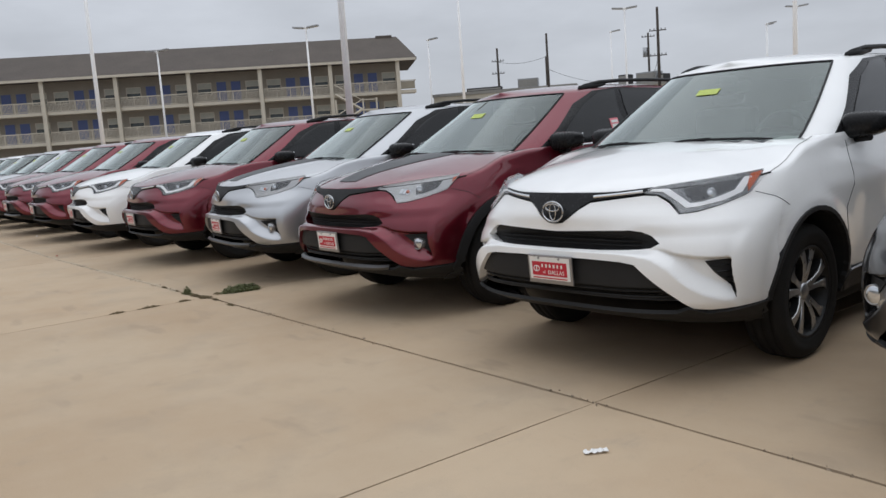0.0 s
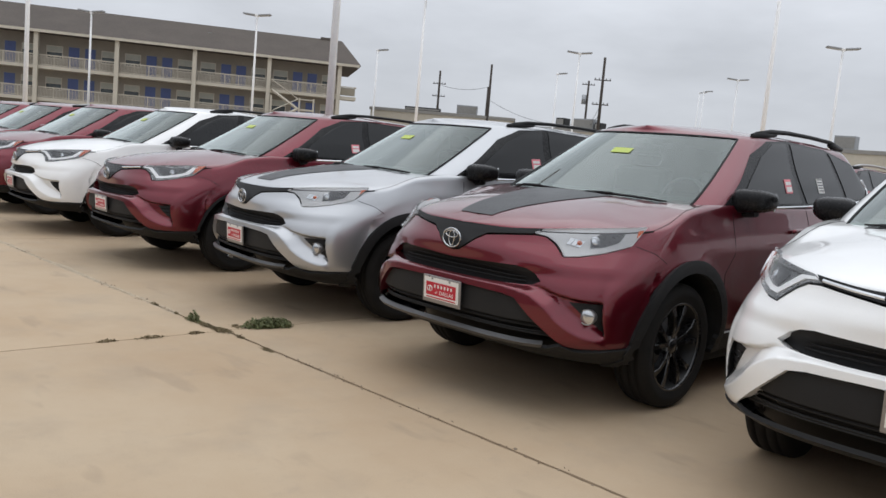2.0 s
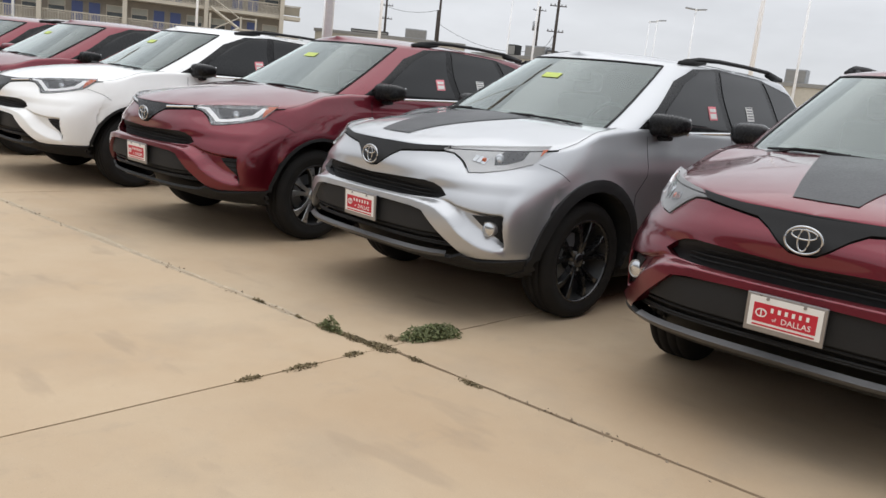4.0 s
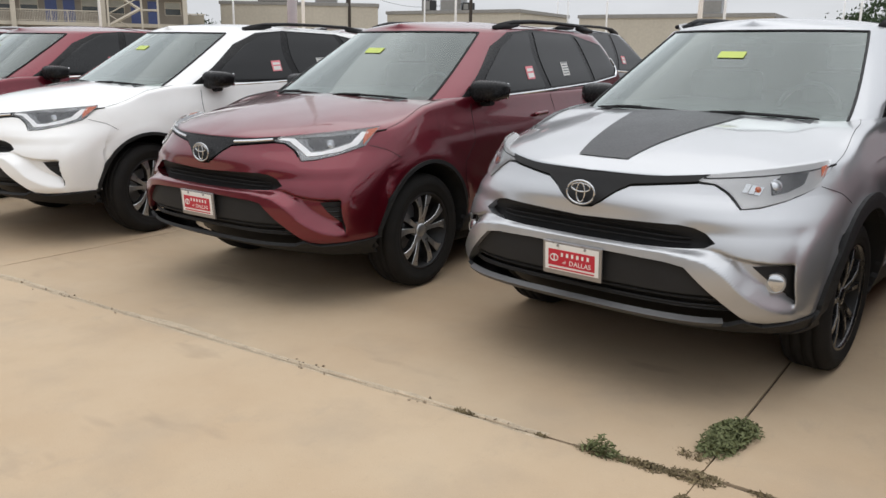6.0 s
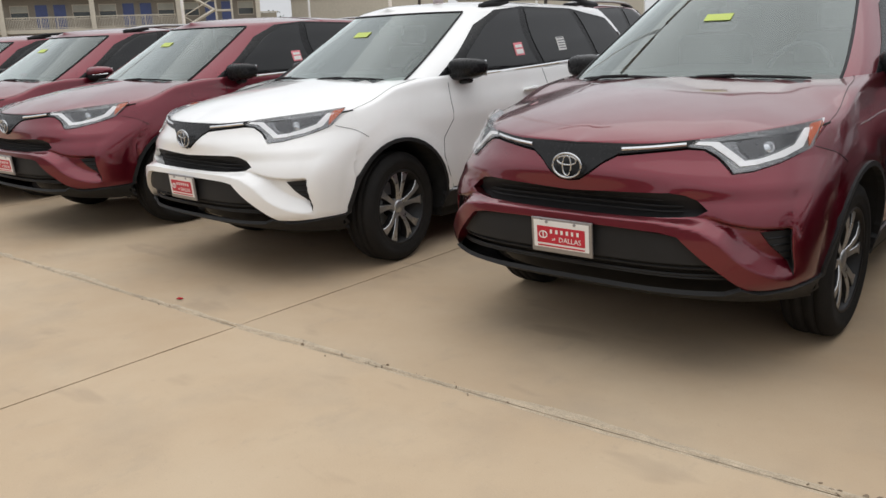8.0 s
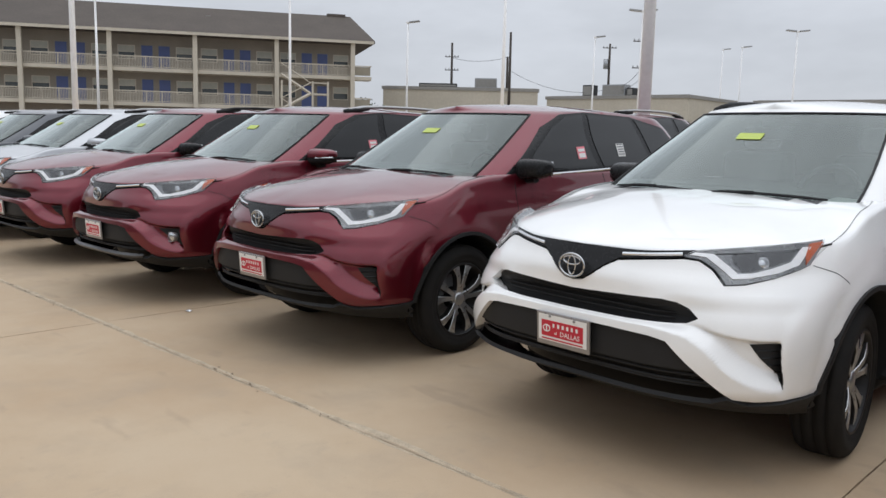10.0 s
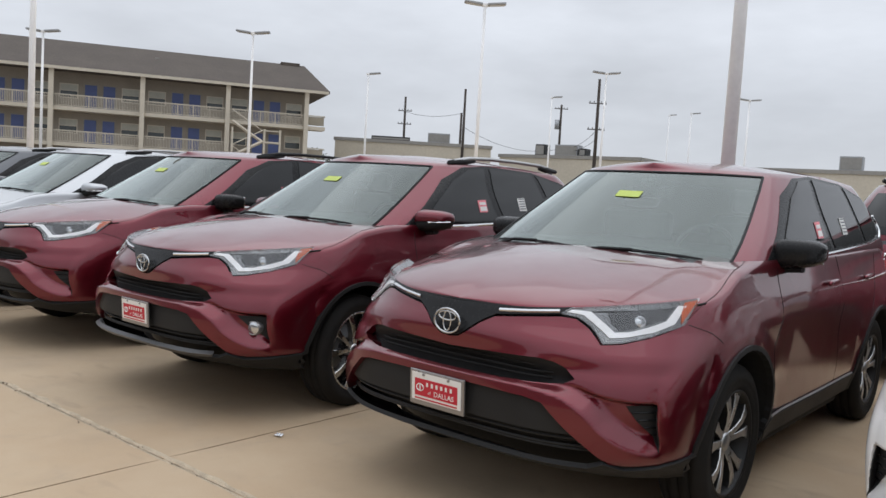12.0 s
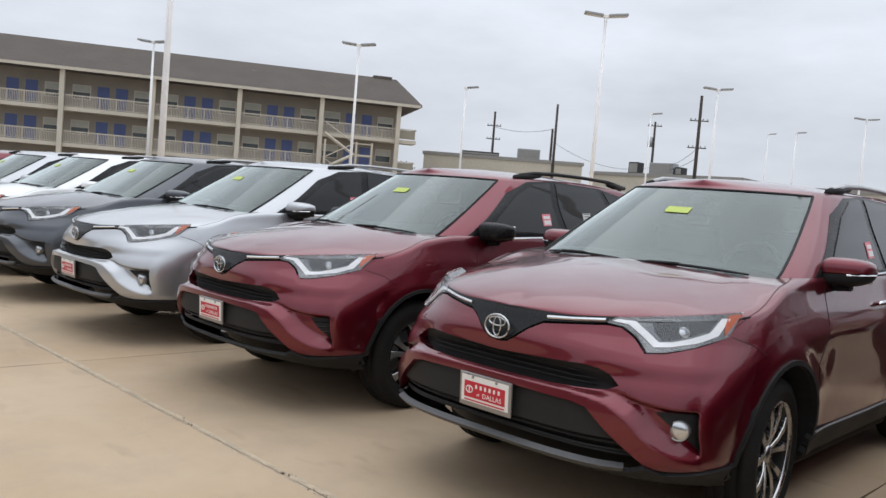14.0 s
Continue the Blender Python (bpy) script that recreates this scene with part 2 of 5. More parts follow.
M = {
    "concrete": concrete("tan_concrete"),
    "joint": surface("joint_filler", (0.10, 0.075, 0.052), 0.95, vary=0.45, scale=9, fine=80, bump=0.6),
    "far_ground": surface("far_ground", (0.36, 0.31, 0.25), 0.95, vary=0.2, scale=0.05, fine=1.0),
    "red": car_paint("red_paint", (0.140, 0.0060, 0.0165), 0.72, 0.33),
    "white": car_paint("white_paint", (0.86, 0.86, 0.845), 0.0),
    "silver": car_paint("silver_paint", (0.465, 0.475, 0.49), 0.75, 0.36),
    "grey": car_paint("dark_grey_paint", (0.055, 0.06, 0.07), 0.5),
    "black": car_paint("black_paint", (0.008, 0.008, 0.01), 0.2),
    "plastic": surface("black_plastic", (0.019, 0.019, 0.0195), 0.55, vary=0.25, scale=5, fine=300, bump=0.12, spec=0.22),
    "gloss_black": surface("gloss_black_plastic", (0.012, 0.012, 0.0125), 0.25, coat=0.06, vary=0.1, spec=0.18),
    "stripe": surface("hood_stripe_film", (0.025, 0.026, 0.028), 0.42, vary=0.1, scale=3, fine=90),
    "well": surface("wheel_well_lining", (0.013, 0.013, 0.013), 0.9, vary=0.3),
    "seam": surface("panel_gap", (0.006, 0.005, 0.005), 0.8, vary=0.1),
    "rubber": surface("tyre_rubber", (0.012, 0.012, 0.012), 0.82, vary=0.25, scale=12, fine=200, bump=0.25, dirt=(0.021, 0.019, 0.017), spec=0.2),
    "alloy": surface("machined_alloy", (0.40, 0.405, 0.41), 0.32, 0.85, vary=0.1, scale=20),
    "bright_alloy": surface("polished_alloy", (0.48, 0.48, 0.475), 0.24, 1.0, vary=0.08, scale=20),
    "black_alloy": surface("black_alloy", (0.012, 0.012, 0.013), 0.25, 0.3, coat=0.5, vary=0.1),
    "dark_alloy": surface("dark_wheel_dish", (0.009, 0.009, 0.0095), 0.5, 0.2, vary=0.2),
    "chrome": surface("chrome", (0.72, 0.73, 0.74), 0.1, 1.0, vary=0.04),
    "badge": surface("badge_chrome", (0.52, 0.53, 0.54), 0.16, 1.0, vary=0.06),
    "skid": surface("satin_skid_trim", (0.13, 0.13, 0.132), 0.42, 0.8, vary=0.1),
    "satin": surface("satin_silver_trim", (0.42, 0.42, 0.42), 0.38, 0.8, vary=0.08),
    "lamp_dark": surface("lamp_housing", (0.17, 0.175, 0.18), 0.28, 0.6, coat=0.5, vary=0.06, scale=4, fine=12),
    "lamp_chrome": surface("lamp_reflector", (0.6, 0.62, 0.64), 0.14, 0.9, vary=0.05, scale=6, fine=20),
    "drl": surface("white_light_guide", (0.95, 0.955, 0.96), 0.25, coat=0.8, vary=0.02),
    "amber": surface("amber_reflector", (0.5, 0.09, 0.015), 0.2, coat=1.0, vary=0.15, scale=40),
    "tail_red": surface("tail_lamp_red", (0.35, 0.008, 0.01), 0.15, coat=1.0, vary=0.1, scale=40),
    "cover": glass("lamp_cover_glass", (0.98, 0.98, 0.98), 0.8),
    "windscreen": glass("windscreen_glass", (0.52, 0.63, 0.595), 1.9, 1.52),
    "tint": surface("tinted_side_glass", (0.011, 0.0115, 0.012), 0.03, vary=0.1, rough_vary=0.01, spec=0.38),
    "lens_dark": surface("lamp_lens_dark", (0.022, 0.023, 0.026), 0.18, coat=0.8, vary=0.3, scale=40),
    "trim_int": surface("cabin_trim", (0.07, 0.073, 0.075), 0.75, vary=0.15, scale=8),
    "seat": surface("grey_seat_cloth", (0.22, 0.225, 0.23), 0.9, vary=0.2, scale=8),
    "plate": surface("white_plate", (0.78, 0.77, 0.74), 0.4, vary=0.03),
    "plate_red": surface("red_plate_print", (0.50, 0.015, 0.035), 0.4, vary=0.06),
    "plate_frame": surface("plate_frame_metal", (0.30, 0.29, 0.29), 0.32, 0.7, vary=0.1),
    "yellow": surface("yellow_sticker", (0.46, 0.55, 0.10), 0.5, vary=0.05),
    "pink": surface("red_white_sticker", (0.75, 0.22, 0.25), 0.5, vary=0.1),
    "paper": surface("white_paper", (0.78, 0.77, 0.74), 0.7, vary=0.05),
    "ink": surface("print_ink", (0.10, 0.10, 0.11), 0.6, vary=0.1),
    "pole": surface("white_pole_paint", (0.9, 0.9, 0.89), 0.45, vary=0.06, scale=1.5, fine=15),
    "lamp_head": surface("lamp_head_metal", (0.33, 0.34, 0.35), 0.5, 0.2, vary=0.1),
    "lamp_lens": surface("lamp_head_lens", (0.55, 0.56, 0.56), 0.25, vary=0.1),
    "wood": surface("weathered_pole_wood", (0.055, 0.045, 0.038), 0.9, vary=0.3, scale=4, fine=40, bump=0.4),
    "wire": surface("cable", (0.02, 0.02, 0.02), 0.7, vary=0.1),
    "steel": surface("galvanised_steel", (0.35, 0.36, 0.37), 0.45, 0.6, vary=0.15),
    "stucco": surface("tan_stucco", (0.285, 0.255, 0.215), 0.92, vary=0.15, scale=0.6, fine=12, bump=0.3),
    "cream": surface("cream_trim_paint", (0.55, 0.50, 0.41), 0.6, vary=0.1, scale=0.8, fine=10),
    "panel": surface("rail_infill_panel", (0.30, 0.27, 0.21), 0.7, vary=0.12, scale=1.0, fine=20),
    "blue": surface("blue_door_paint", (0.075, 0.105, 0.26), 0.5, vary=0.12, scale=2),
    "roof": surface("brown_shingles", (0.098, 0.082, 0.070), 0.95, vary=0.22, scale=0.5, fine=6, bump=0.4),
    "dark_glass": surface("window_glass", (0.06, 0.07, 0.07), 0.1, vary=0.3, scale=1.5),
    "pale_blind": surface("window_blind", (0.42, 0.42, 0.37), 0.7, vary=0.12, scale=3),
    "pale_wall": surface("pale_block_wall", (0.52, 0.475, 0.39), 0.9, vary=0.1, scale=0.3, fine=4),
    "grey_wall": surface("grey_roof_band", (0.28, 0.27, 0.25), 0.9, vary=0.12, scale=0.3, fine=4),
    "leaf": surface("tree_leaves", (0.045, 0.075, 0.028), 0.7, vary=0.35, scale=2, fine=12),
    "bark": surface("bark", (0.07, 0.055, 0.04), 0.95, vary=0.3, scale=3, fine=25, bump=0.5),
    "weed": surface("weed_leaves", (0.135, 0.150, 0.06), 0.7, vary=0.4, scale=9, fine=60),
    "dry": surface("dry_weeds", (0.175, 0.135, 0.07), 0.85, vary=0.4, scale=9, fine=60),
    "sand": surface("pale_joint_sand", (0.46, 0.375, 0.27), 0.95, vary=0.3, scale=14, fine=160, bump=0.5),
    "grit": surface("broken_joint_grit", (0.28, 0.22, 0.155), 0.95, vary=0.35, scale=20, fine=120, bump=0.5),
    "banner": surface("red_banner_wall", (0.38, 0.02, 0.03), 0.6, vary=0.08),
}


# ---- mesh helpers ----
def smooth_curve(xs, ys):
    """A smooth curve through a few knots (cubic Hermite, monotone slopes)."""
    xs, ys = list(xs), list(ys)
    d = [(ys[i + 1] - ys[i]) / (xs[i + 1] - xs[i]) for i in range(len(xs) - 1)]
    m = [d[0]] + [0.0 if d[i - 1] * d[i] <= 0 else 2 * d[i - 1] * d[i] / (d[i - 1] + d[i]) for i in range(1, len(d))] + [d[-1]]

    def f(x):
        x = min(max(x, xs[0]), xs[-1])
        i = 0
        while i < len(xs) - 2 and x > xs[i + 1]:
            i += 1
        h = xs[i + 1] - xs[i]
        t = (x - xs[i]) / h
        return (ys[i] * (1 + 2 * t) * (1 - t) ** 2 + h * m[i] * t * (1 - t) ** 2 + ys[i + 1] * t * t * (3 - 2 * t) + h * m[i + 1] * t * t * (t - 1))
    return f


def link_mesh(name, bm, materials, parent=None, label="", smooth=False):
    me = bpy.data.meshes.new(name)
    bm.to_mesh(me)
    bm.free()
    for m in (materials if isinstance(materials, (list, tuple)) else [materials]):
        me.materials.append(m)
    if smooth:
        me.polygons.foreach_set("use_smooth", [True] * len(me.polygons))
    ob = new(name, me)
    if parent:
        ob.parent = parent
    if label:
        ob["label"] = label
    return ob


def part(name, bm, material, parent, label="", smooth=False):
    return link_mesh(name, bm, material, parent, label, smooth)


def thing(name, m, label, category, group="", kind=""):
    ob = new(name)
    ob.matrix_basis = m
    return tagged(ob, label, category, group, kind)


def add_box(bm, lo, hi, bevel=0.0, m=None):
    """A box between two corners, with its edges rounded by bevel."""
    c = [(a + b) / 2 for a, b in zip(lo, hi)]
    s = [b - a for a, b in zip(lo, hi)]
    g = bmesh.ops.create_cube(bm, size=1, matrix=(m or Matrix()) @ Matrix.Translation(c) @ Matrix.Diagonal((*s, 1)))
    if bevel:
        edges = {e for v in g["verts"] for e in v.link_edges}
        bmesh.ops.bevel(bm, geom=list(edges), offset=bevel, segments=2, profile=0.5, affect="EDGES")
    return bm


def box(lo, hi, bevel=0.0, m=None):
    return add_box(bmesh.new(), lo, hi, bevel, m)


def add_tube(bm, pts, radius, sides=8, closed=False, flat=1.0):
    """A tube through points; radius may be a list; flat squashes it upwards."""
    pts = [Vector(p) for p in pts]
    rings = []
    for i, p in enumerate(pts):
        a, b = (pts[i - 1] if i or closed else p), (pts[(i + 1) % len(pts)] if i < len(pts) - 1 or closed else p)
        d = (b - a).normalized()
        up = Vector((0, 0, 1)) if abs(d.z) < 0.95 else Vector((1, 0, 0))
        side = d.cross(up).normalized()
        up = side.cross(d)
        r = radius[i] if isinstance(radius, (list, tuple)) else radius
        rings.append([bm.verts.new(p + (side * math.cos(k * math.tau / sides) + up * (flat * math.sin(k * math.tau / sides))) * r) for k in range(sides)])
    n = len(rings)
    for i in range(n if closed else n - 1):
        a, b = rings[i], rings[(i + 1) % n]
        for k in range(sides):
            bm.faces.new((a[k], a[(k + 1) % sides], b[(k + 1) % sides], b[k]))
    if not closed:
        bm.faces.new(rings[0][::-1])
        bm.faces.new(rings[-1])
    return bm


def tube(pts, radius, sides=8, closed=False, flat=1.0):
    return add_tube(bmesh.new(), pts, radius, sides, closed, flat)


def add_lathe(bm, profile, steps=40, axis="X"):
    """A closed ring swept round an axis; profile: (along, radius)."""
    rings = []
    for k in range(steps):
        a = k * math.tau / steps
        row = []
        for h, r in profile:
            p = (h, r * math.cos(a), r * math.sin(a)) if axis == "X" else ((r * math.cos(a), r * math.sin(a), h) if axis == "Z" else (r * math.cos(a), h, r * math.sin(a)))
            row.append(bm.verts.new(p))
        rings.append(row)
    for k in range(steps):
        a, b = rings[k], rings[(k + 1) % steps]
        for i in range(len(profile) - 1):
            bm.faces.new((a[i], a[i + 1], b[i + 1], b[i]))
    return bm


def lathe(profile, steps=40, axis="X"):
    return add_lathe(bmesh.new(), profile, steps, axis)


# ---- ground ----
bm = bmesh.new()
bmesh.ops.create_grid(bm, x_segments=2, y_segments=2, size=1500, matrix=Matrix.Translation((-30, 30, -0.07)))
tagged(link_mesh("ground", bm, M["far_ground"]), "pale tan ground sheet under and beyond the lot", "ground", kind="structure")
bm = box((-62, -14, -0.06), (14, 46, -0.012))
tagged(link_mesh("joint_bed", bm, M["joint"]), "dark earth-filled joints between the concrete slabs", "joint", kind="structure")

# added wall, out of view: hides the low sky so upright paint reflects darker
bm = box((-64, -16.4, -0.07), (16, -16.0, 4.6))
tagged(link_mesh("wall_south", bm, M["grey_wall"]), "plain grey wall added out of view to darken reflections on the cars", "wall", kind="structure")


# ---- motel ----
ALONG, OUT = Vector((-0.518, -0.855, 0)).normalized(), Vector((0.855, -0.518, 0)).normalized()
BAY, EAVE, FLOORS = 7.25, 9.9, (0.0, 3.35, 6.4)
motel_pose = Matrix(((ALONG.x, OUT.x, 0, -76.6), (ALONG.y, OUT.y, 0, 53.6), (0, 0, 1, 0), (0, 0, 0, 1))) @ Matrix.Scale(1.08, 4)
motel = thing("motel", motel_pose, "three-storey tan stucco motel with brown shingle roof and cream balconies", "building")
BAYS = 11
LENGTH = BAYS * BAY


def flipped(bm):
    bmesh.ops.recalc_face_normals(bm, faces=bm.faces[:])
    return bm


part("wall", flipped(box((0.0, -11.0, -0.06), (LENGTH, -1.6, EAVE))), M["stucco"], motel)
bm = bmesh.new()
ends = []
for x in (-1.9, LENGTH + 1):
    inset = 1.6 if x < 0 else 0
    ends.append([bm.verts.new(v) for v in ((x, 0.9, EAVE - 0.1), (x, 0.9, EAVE + 0.12), (x + inset, -4.9, 12.95), (x + inset, -5.4, 12.95), (x, -12.0, EAVE + 0.12), (x, -12.0, EAVE - 0.1))])
for i in range(6):
    bm.faces.new((ends[0][i], ends[0][(i + 1) % 6], ends[1][(i + 1) % 6], ends[1][i]))
bm.faces.new(ends[0])
bm.faces.new(ends[1][::-1])
motel_roof = part("roof", flipped(bm), M["roof"], motel)
part("fascia", flipped(box((-1.8, 0.86, EAVE - 0.16), (LENGTH, 0.94, EAVE + 0.1))), M["cream"], motel_roof)
part("roof_vent", flipped(box((13.2, -3.2, 11.1), (13.6, -2.8, 12.0))), M["grey_wall"], motel_roof)
part("ridge_step", flipped(box((0.2, -5.5, 12.7), (2.0, -4.6, 13.1))), M["roof"], motel_roof)
for z in FLOORS[1:]:
    part("balcony_slab", flipped(box((-1.7, -1.6, z), (LENGTH, 0.25, z + 0.33))), M["cream"], motel)
for i in range(BAYS + 1):
    x = min(max(i * BAY, 0.15), LENGTH - 0.15)
    part("post", flipped(box((x - 0.2, 0.26, -0.06), (x + 0.2, 0.62, EAVE - 0.1), 0.02)), M["cream"], motel)
for i in range(BAYS):
    for z in FLOORS:
        top = z + (1.36 if z else 0.95)
        foot = z + (0.33 if z else 0.0)
        x0, x1 = i * BAY + 0.22, (i + 1) * BAY - 0.22
        if z and not (i == 0 and z < 5):
            rail = part("railing", flipped(box((x0, 0.06, top - 0.09), (x1, 0.16, top))), M["cream"], motel)
            bars = bmesh.new()
            for k in range(52):
                xk = x0 + (x1 - x0) * (k + 0.5) / 52
                add_box(bars, (xk - 0.022, 0.09, foot + 0.1), (xk + 0.022, 0.12, top - 0.09))
            tagged(part("infill", flipped(bars), M["cream"], rail), kind="stuff")
            part("foot_rail", flipped(box((x0, 0.07, foot + 0.06), (x1, 0.14, foot + 0.11))), M["cream"], rail)
            for k in range(1, 5):
                xk = x0 + (x1 - x0) * k / 5
                part("baluster", flipped(box((xk - 0.03, 0.05, foot), (xk + 0.03, 0.17, top - 0.09))), M["cream"], rail)
        for side, u in (("d", 0.38), ("d", 0.60), ("w", 0.12), ("w", 0.86)):
            xc = x0 + (x1 - x0) * u
            if side == "d":
                door = part("door", flipped(box((xc - 0.48, -1.64, foot), (xc + 0.48, -1.54, foot + 2.1), 0.01)), M["blue"], motel)
                part("door_frame", flipped(box((xc - 0.56, -1.62, foot), (xc + 0.56, -1.57, foot + 2.18))), M["grey_wall"], door)
            else:
                win = part("window", flipped(box((xc - 0.75, -1.62, foot + 0.85), (xc + 0.75, -1.56, foot + 2.1))), M["cream"], motel)
                part("pane", flipped(box((xc - 0.68, -1.6, foot + 0.92), (xc + 0.68, -1.545, foot + 1.46))), M["dark_glass"], win)
                part("blind", flipped(box((xc - 0.68, -1.6, foot + 1.52), (xc + 0.68, -1.545, foot + 2.03))), M["pale_blind"], win)
# open stair flight in the end bay, with its landing
for a, b in (((6.9, 1.2, 6.6), (4.2, 1.2, 4.9)), ((4.2, 2.0, 4.9), (6.9, 2.0, 3.4)), ((6.9, 1.2, 3.4), (4.2, 1.2, 1.7)), ((4.2, 2.0, 1.7), (6.9, 2.0, 0.05))):
    flight = part("stair_flight", flipped(tube((a, b), 0.14, 4)), M["cream"], motel)
    part("stair_rail", flipped(tube((Vector(a) + Vector((0, 0, 1.0)), Vector(b) + Vector((0, 0, 1.0))), 0.05, 4)), M["cream"], flight)
for z in (1.7, 4.9):
    landing = part("stair_landing", flipped(box((2.6, 0.9, z - 0.15), (4.2, 2.3, z))), M["cream"], motel)
    part("landing_rail", flipped(box((2.6, 2.24, z + 0.9), (4.2, 2.3, z + 1.0))), M["cream"], landing)
for x, y in ((2.7, 2.2), (4.1, 2.2), (6.9, 2.2)):
    part("stair_post", flipped(box((x - 0.08, y - 0.08, -0.06), (x + 0.08, y + 0.08, 6.0))), M["cream"], motel)
for z in FLOORS[1:]:
    rail = part("end_railing", flipped(box((-1.7, -1.5, z + 1.27), (-1.6, 0.2, z + 1.36))), M["cream"], motel)
    part("end_front_railing", flipped(box((-1.7, 0.06, z + 1.27), (-0.1, 0.16, z + 1.36))), M["cream"], rail)
    part("infill", flipped(box((-1.6, 0.09, z + 0.43), (-0.1, 0.12, z + 1.24))), M["panel"], rail)


# ---- low shops behind the lot ----
def shop(a, b, depth, top, wall, units, label):
    d = Vector((b[0] - a[0], b[1] - a[1], 0))
    n = d.normalized()
    out = Vector((n.y, -n.x, 0))
    if out.y > 0:
        out = -out
    root = thing("shop_building", Matrix(((n.x, out.x, 0, a[0]), (n.y, out.y, 0, a[1]), (0, 0, 1, 0), (0, 0, 0, 1))), label, "building")
    part("wall", flipped(box((0, -depth, -0.06), (d.length, 0, top - 0.35))), M[wall], root)
    part("parapet", flipped(box((-0.15, -depth, top - 0.35), (d.length + 0.15, 0.12, top))), M["grey_wall"], root)
    part("roof", flipped(box((0.2, -depth + 0.2, top), (d.length - 0.2, -0.4, top + 0.05))), M["grey_wall"], root)
    for x, w, h, mat in units:
        unit = part("rooftop_unit", flipped(box((x, -3.4, top + 0.05), (x + w, -2.0, top + 0.05 + h), 0.04)), M[mat], root)
        part("unit_grille", flipped(box((x + 0.1, -2.02, top + 0.2), (x + w - 0.1, -1.97, top + h - 0.1))), M["grey_wall"], unit)
    return root


shop((-82.0, 62.5), (-68.5, 74.3), 14, 7.0, "pale_wall", ((4.0, 4.5, 0.5, "wire"), (10.6, 2.6, 1.2, "steel")), "low tan block shop building with grey parapet and rooftop units")
shop((-68, 75.4), (-51.0, 76.9), 14, 6.2, "pale_wall", ((3.5, 1.2, 1.3, "wire"), (6.0, 2.8, 1.3, "steel"), (9.0, 0.8, 0.9, "wire")), "low tan block shop building with dark rooftop units")
shop((-45, 79), (-26, 81), 12, 5.6, "pale_wall", ((12.0, 2.0, 1.4, "steel"),), "far low tan warehouse with a flat roof")
shop((-24, 84), (14, 84), 12, 4.6, "pale_wall", ((8.0, 2.0, 1.0, "steel"),), "far low cream shop building at the lot's edge")
shop((-13, 70), (16, 71), 3, 2.6, "banner", (), "low red boundary wall below the trees")


# ---- lot lamps ----
def lot_lamp(x, y, heads, turn, h=9.9, r=0.084):
    root = thing("lot_lamp", pose(x, y, 0, 0, 0, turn), "tall white lot lamp with flat grey heads" if heads == 2 else "tall white lot lamp with a single flat head", "street lamp", "lot lamps")
    part("base", lathe(((-0.06, 0.0), (-0.06, 0.28), (0.5, 0.28), (0.56, 0.24), (0.56, 0.0)), 20, "Z"), M["concrete"], root, "round concrete base")
    part("pole", tube([(0, 0, 0.5), (0, 0, h * 0.5), (0, 0, h - 0.1)], [r * 1.12, r * 0.95, r * 0.72], 14), M["pole"], root, smooth=True)
    for s in ((1, -1) if heads == 2 else (1,)):
        tilt = pose(s * 0.12, 0, h - 0.1, 0, -6 * s, 0)
        bm = bmesh.new()
        lo, hi = ((0.0, -0.2, -0.05), (0.85, 0.2, 0.06)) if s > 0 else ((-0.85, -0.2, -0.05), (0.0, 0.2, 0.06))
        add_box(bm, lo, hi, 0.03, tilt)
        head = part("lamp_head", bm, M["lamp_head"], root)
        part("lens", box([lo[0] + 0.08, -0.15, -0.065], [hi[0] - 0.08, 0.15, -0.045], 0, tilt), M["lamp_lens"], head)
    part("bracket", box((-0.14, -0.06, h - 0.2), (0.14, 0.06, h - 0.04), 0.01), M["pole"], root)
    return root


for x, y, k, turn, h in ((-16.9, 9.9, 2, 40, 10.3), (-35.1, 8.9, 2, 40, 10.3), (-16.0, 29.5, 2, 40, 10.3), (-51.9, 28.3, 2, 40, 10.0), (-62.4, 21.1, 2, 40, 9.6),
                         (-36.2, 29.6, 2, 42, 10.3), (-41.0, 50.2, 2, 40, 10.45), (-21.2, 49.8, 2, 38, 10.0), (-58.7, 44.4, 1, 30, 10.4), (-54.4, 64.4, 1, 30, 11.0),
                         (-38.0, 70.3, 2, 40, 11.0), (-49.4, 85.0, 1, 30, 11.7), (-60.6, 104.0, 1, 30, 13.8), (-16.0, 64.0, 2, 40, 10.0), (-20.5, 84.0, 2, 40, 10.0)):
    lot_lamp(x, y, k, turn, h)


# ---- utility poles and wires ----
def utility_pole(x, y, h, arms, can=False):
    root = thing("utility_pole", pose(x, y, 0, 0, 0, 38), "dark weathered wooden utility pole with crossarms", "utility pole", "utility poles")
    part("pole", tube([(0, 0, -0.06), (0.03, 0, h * 0.5), (0.0, 0, h)], [0.19, 0.165, 0.13], 10), M["wood"], root, smooth=True)
    for z in arms:
        arm = part("crossarm", box((-0.85, 0.1, z - 0.045), (0.85, 0.2, z + 0.045)), M["wood"], root)
        for k in (-0.75, -0.35, 0.35, 0.75):
            part("insulator", lathe(((z + 0.06, 0.0), (z + 0.06, 0.05), (z + 0.16, 0.07), (z + 0.24, 0.03), (z + 0.24, 0.0)), 8, "Z"), M["steel"], arm).location = (k, 0.17, 0)
    if can:
        part("transformer", tube([(-0.42, 0, h - 3.1), (-0.42, 0, h - 1.9)], 0.3, 12), M["steel"], root, "grey transformer can", smooth=True)
    return root


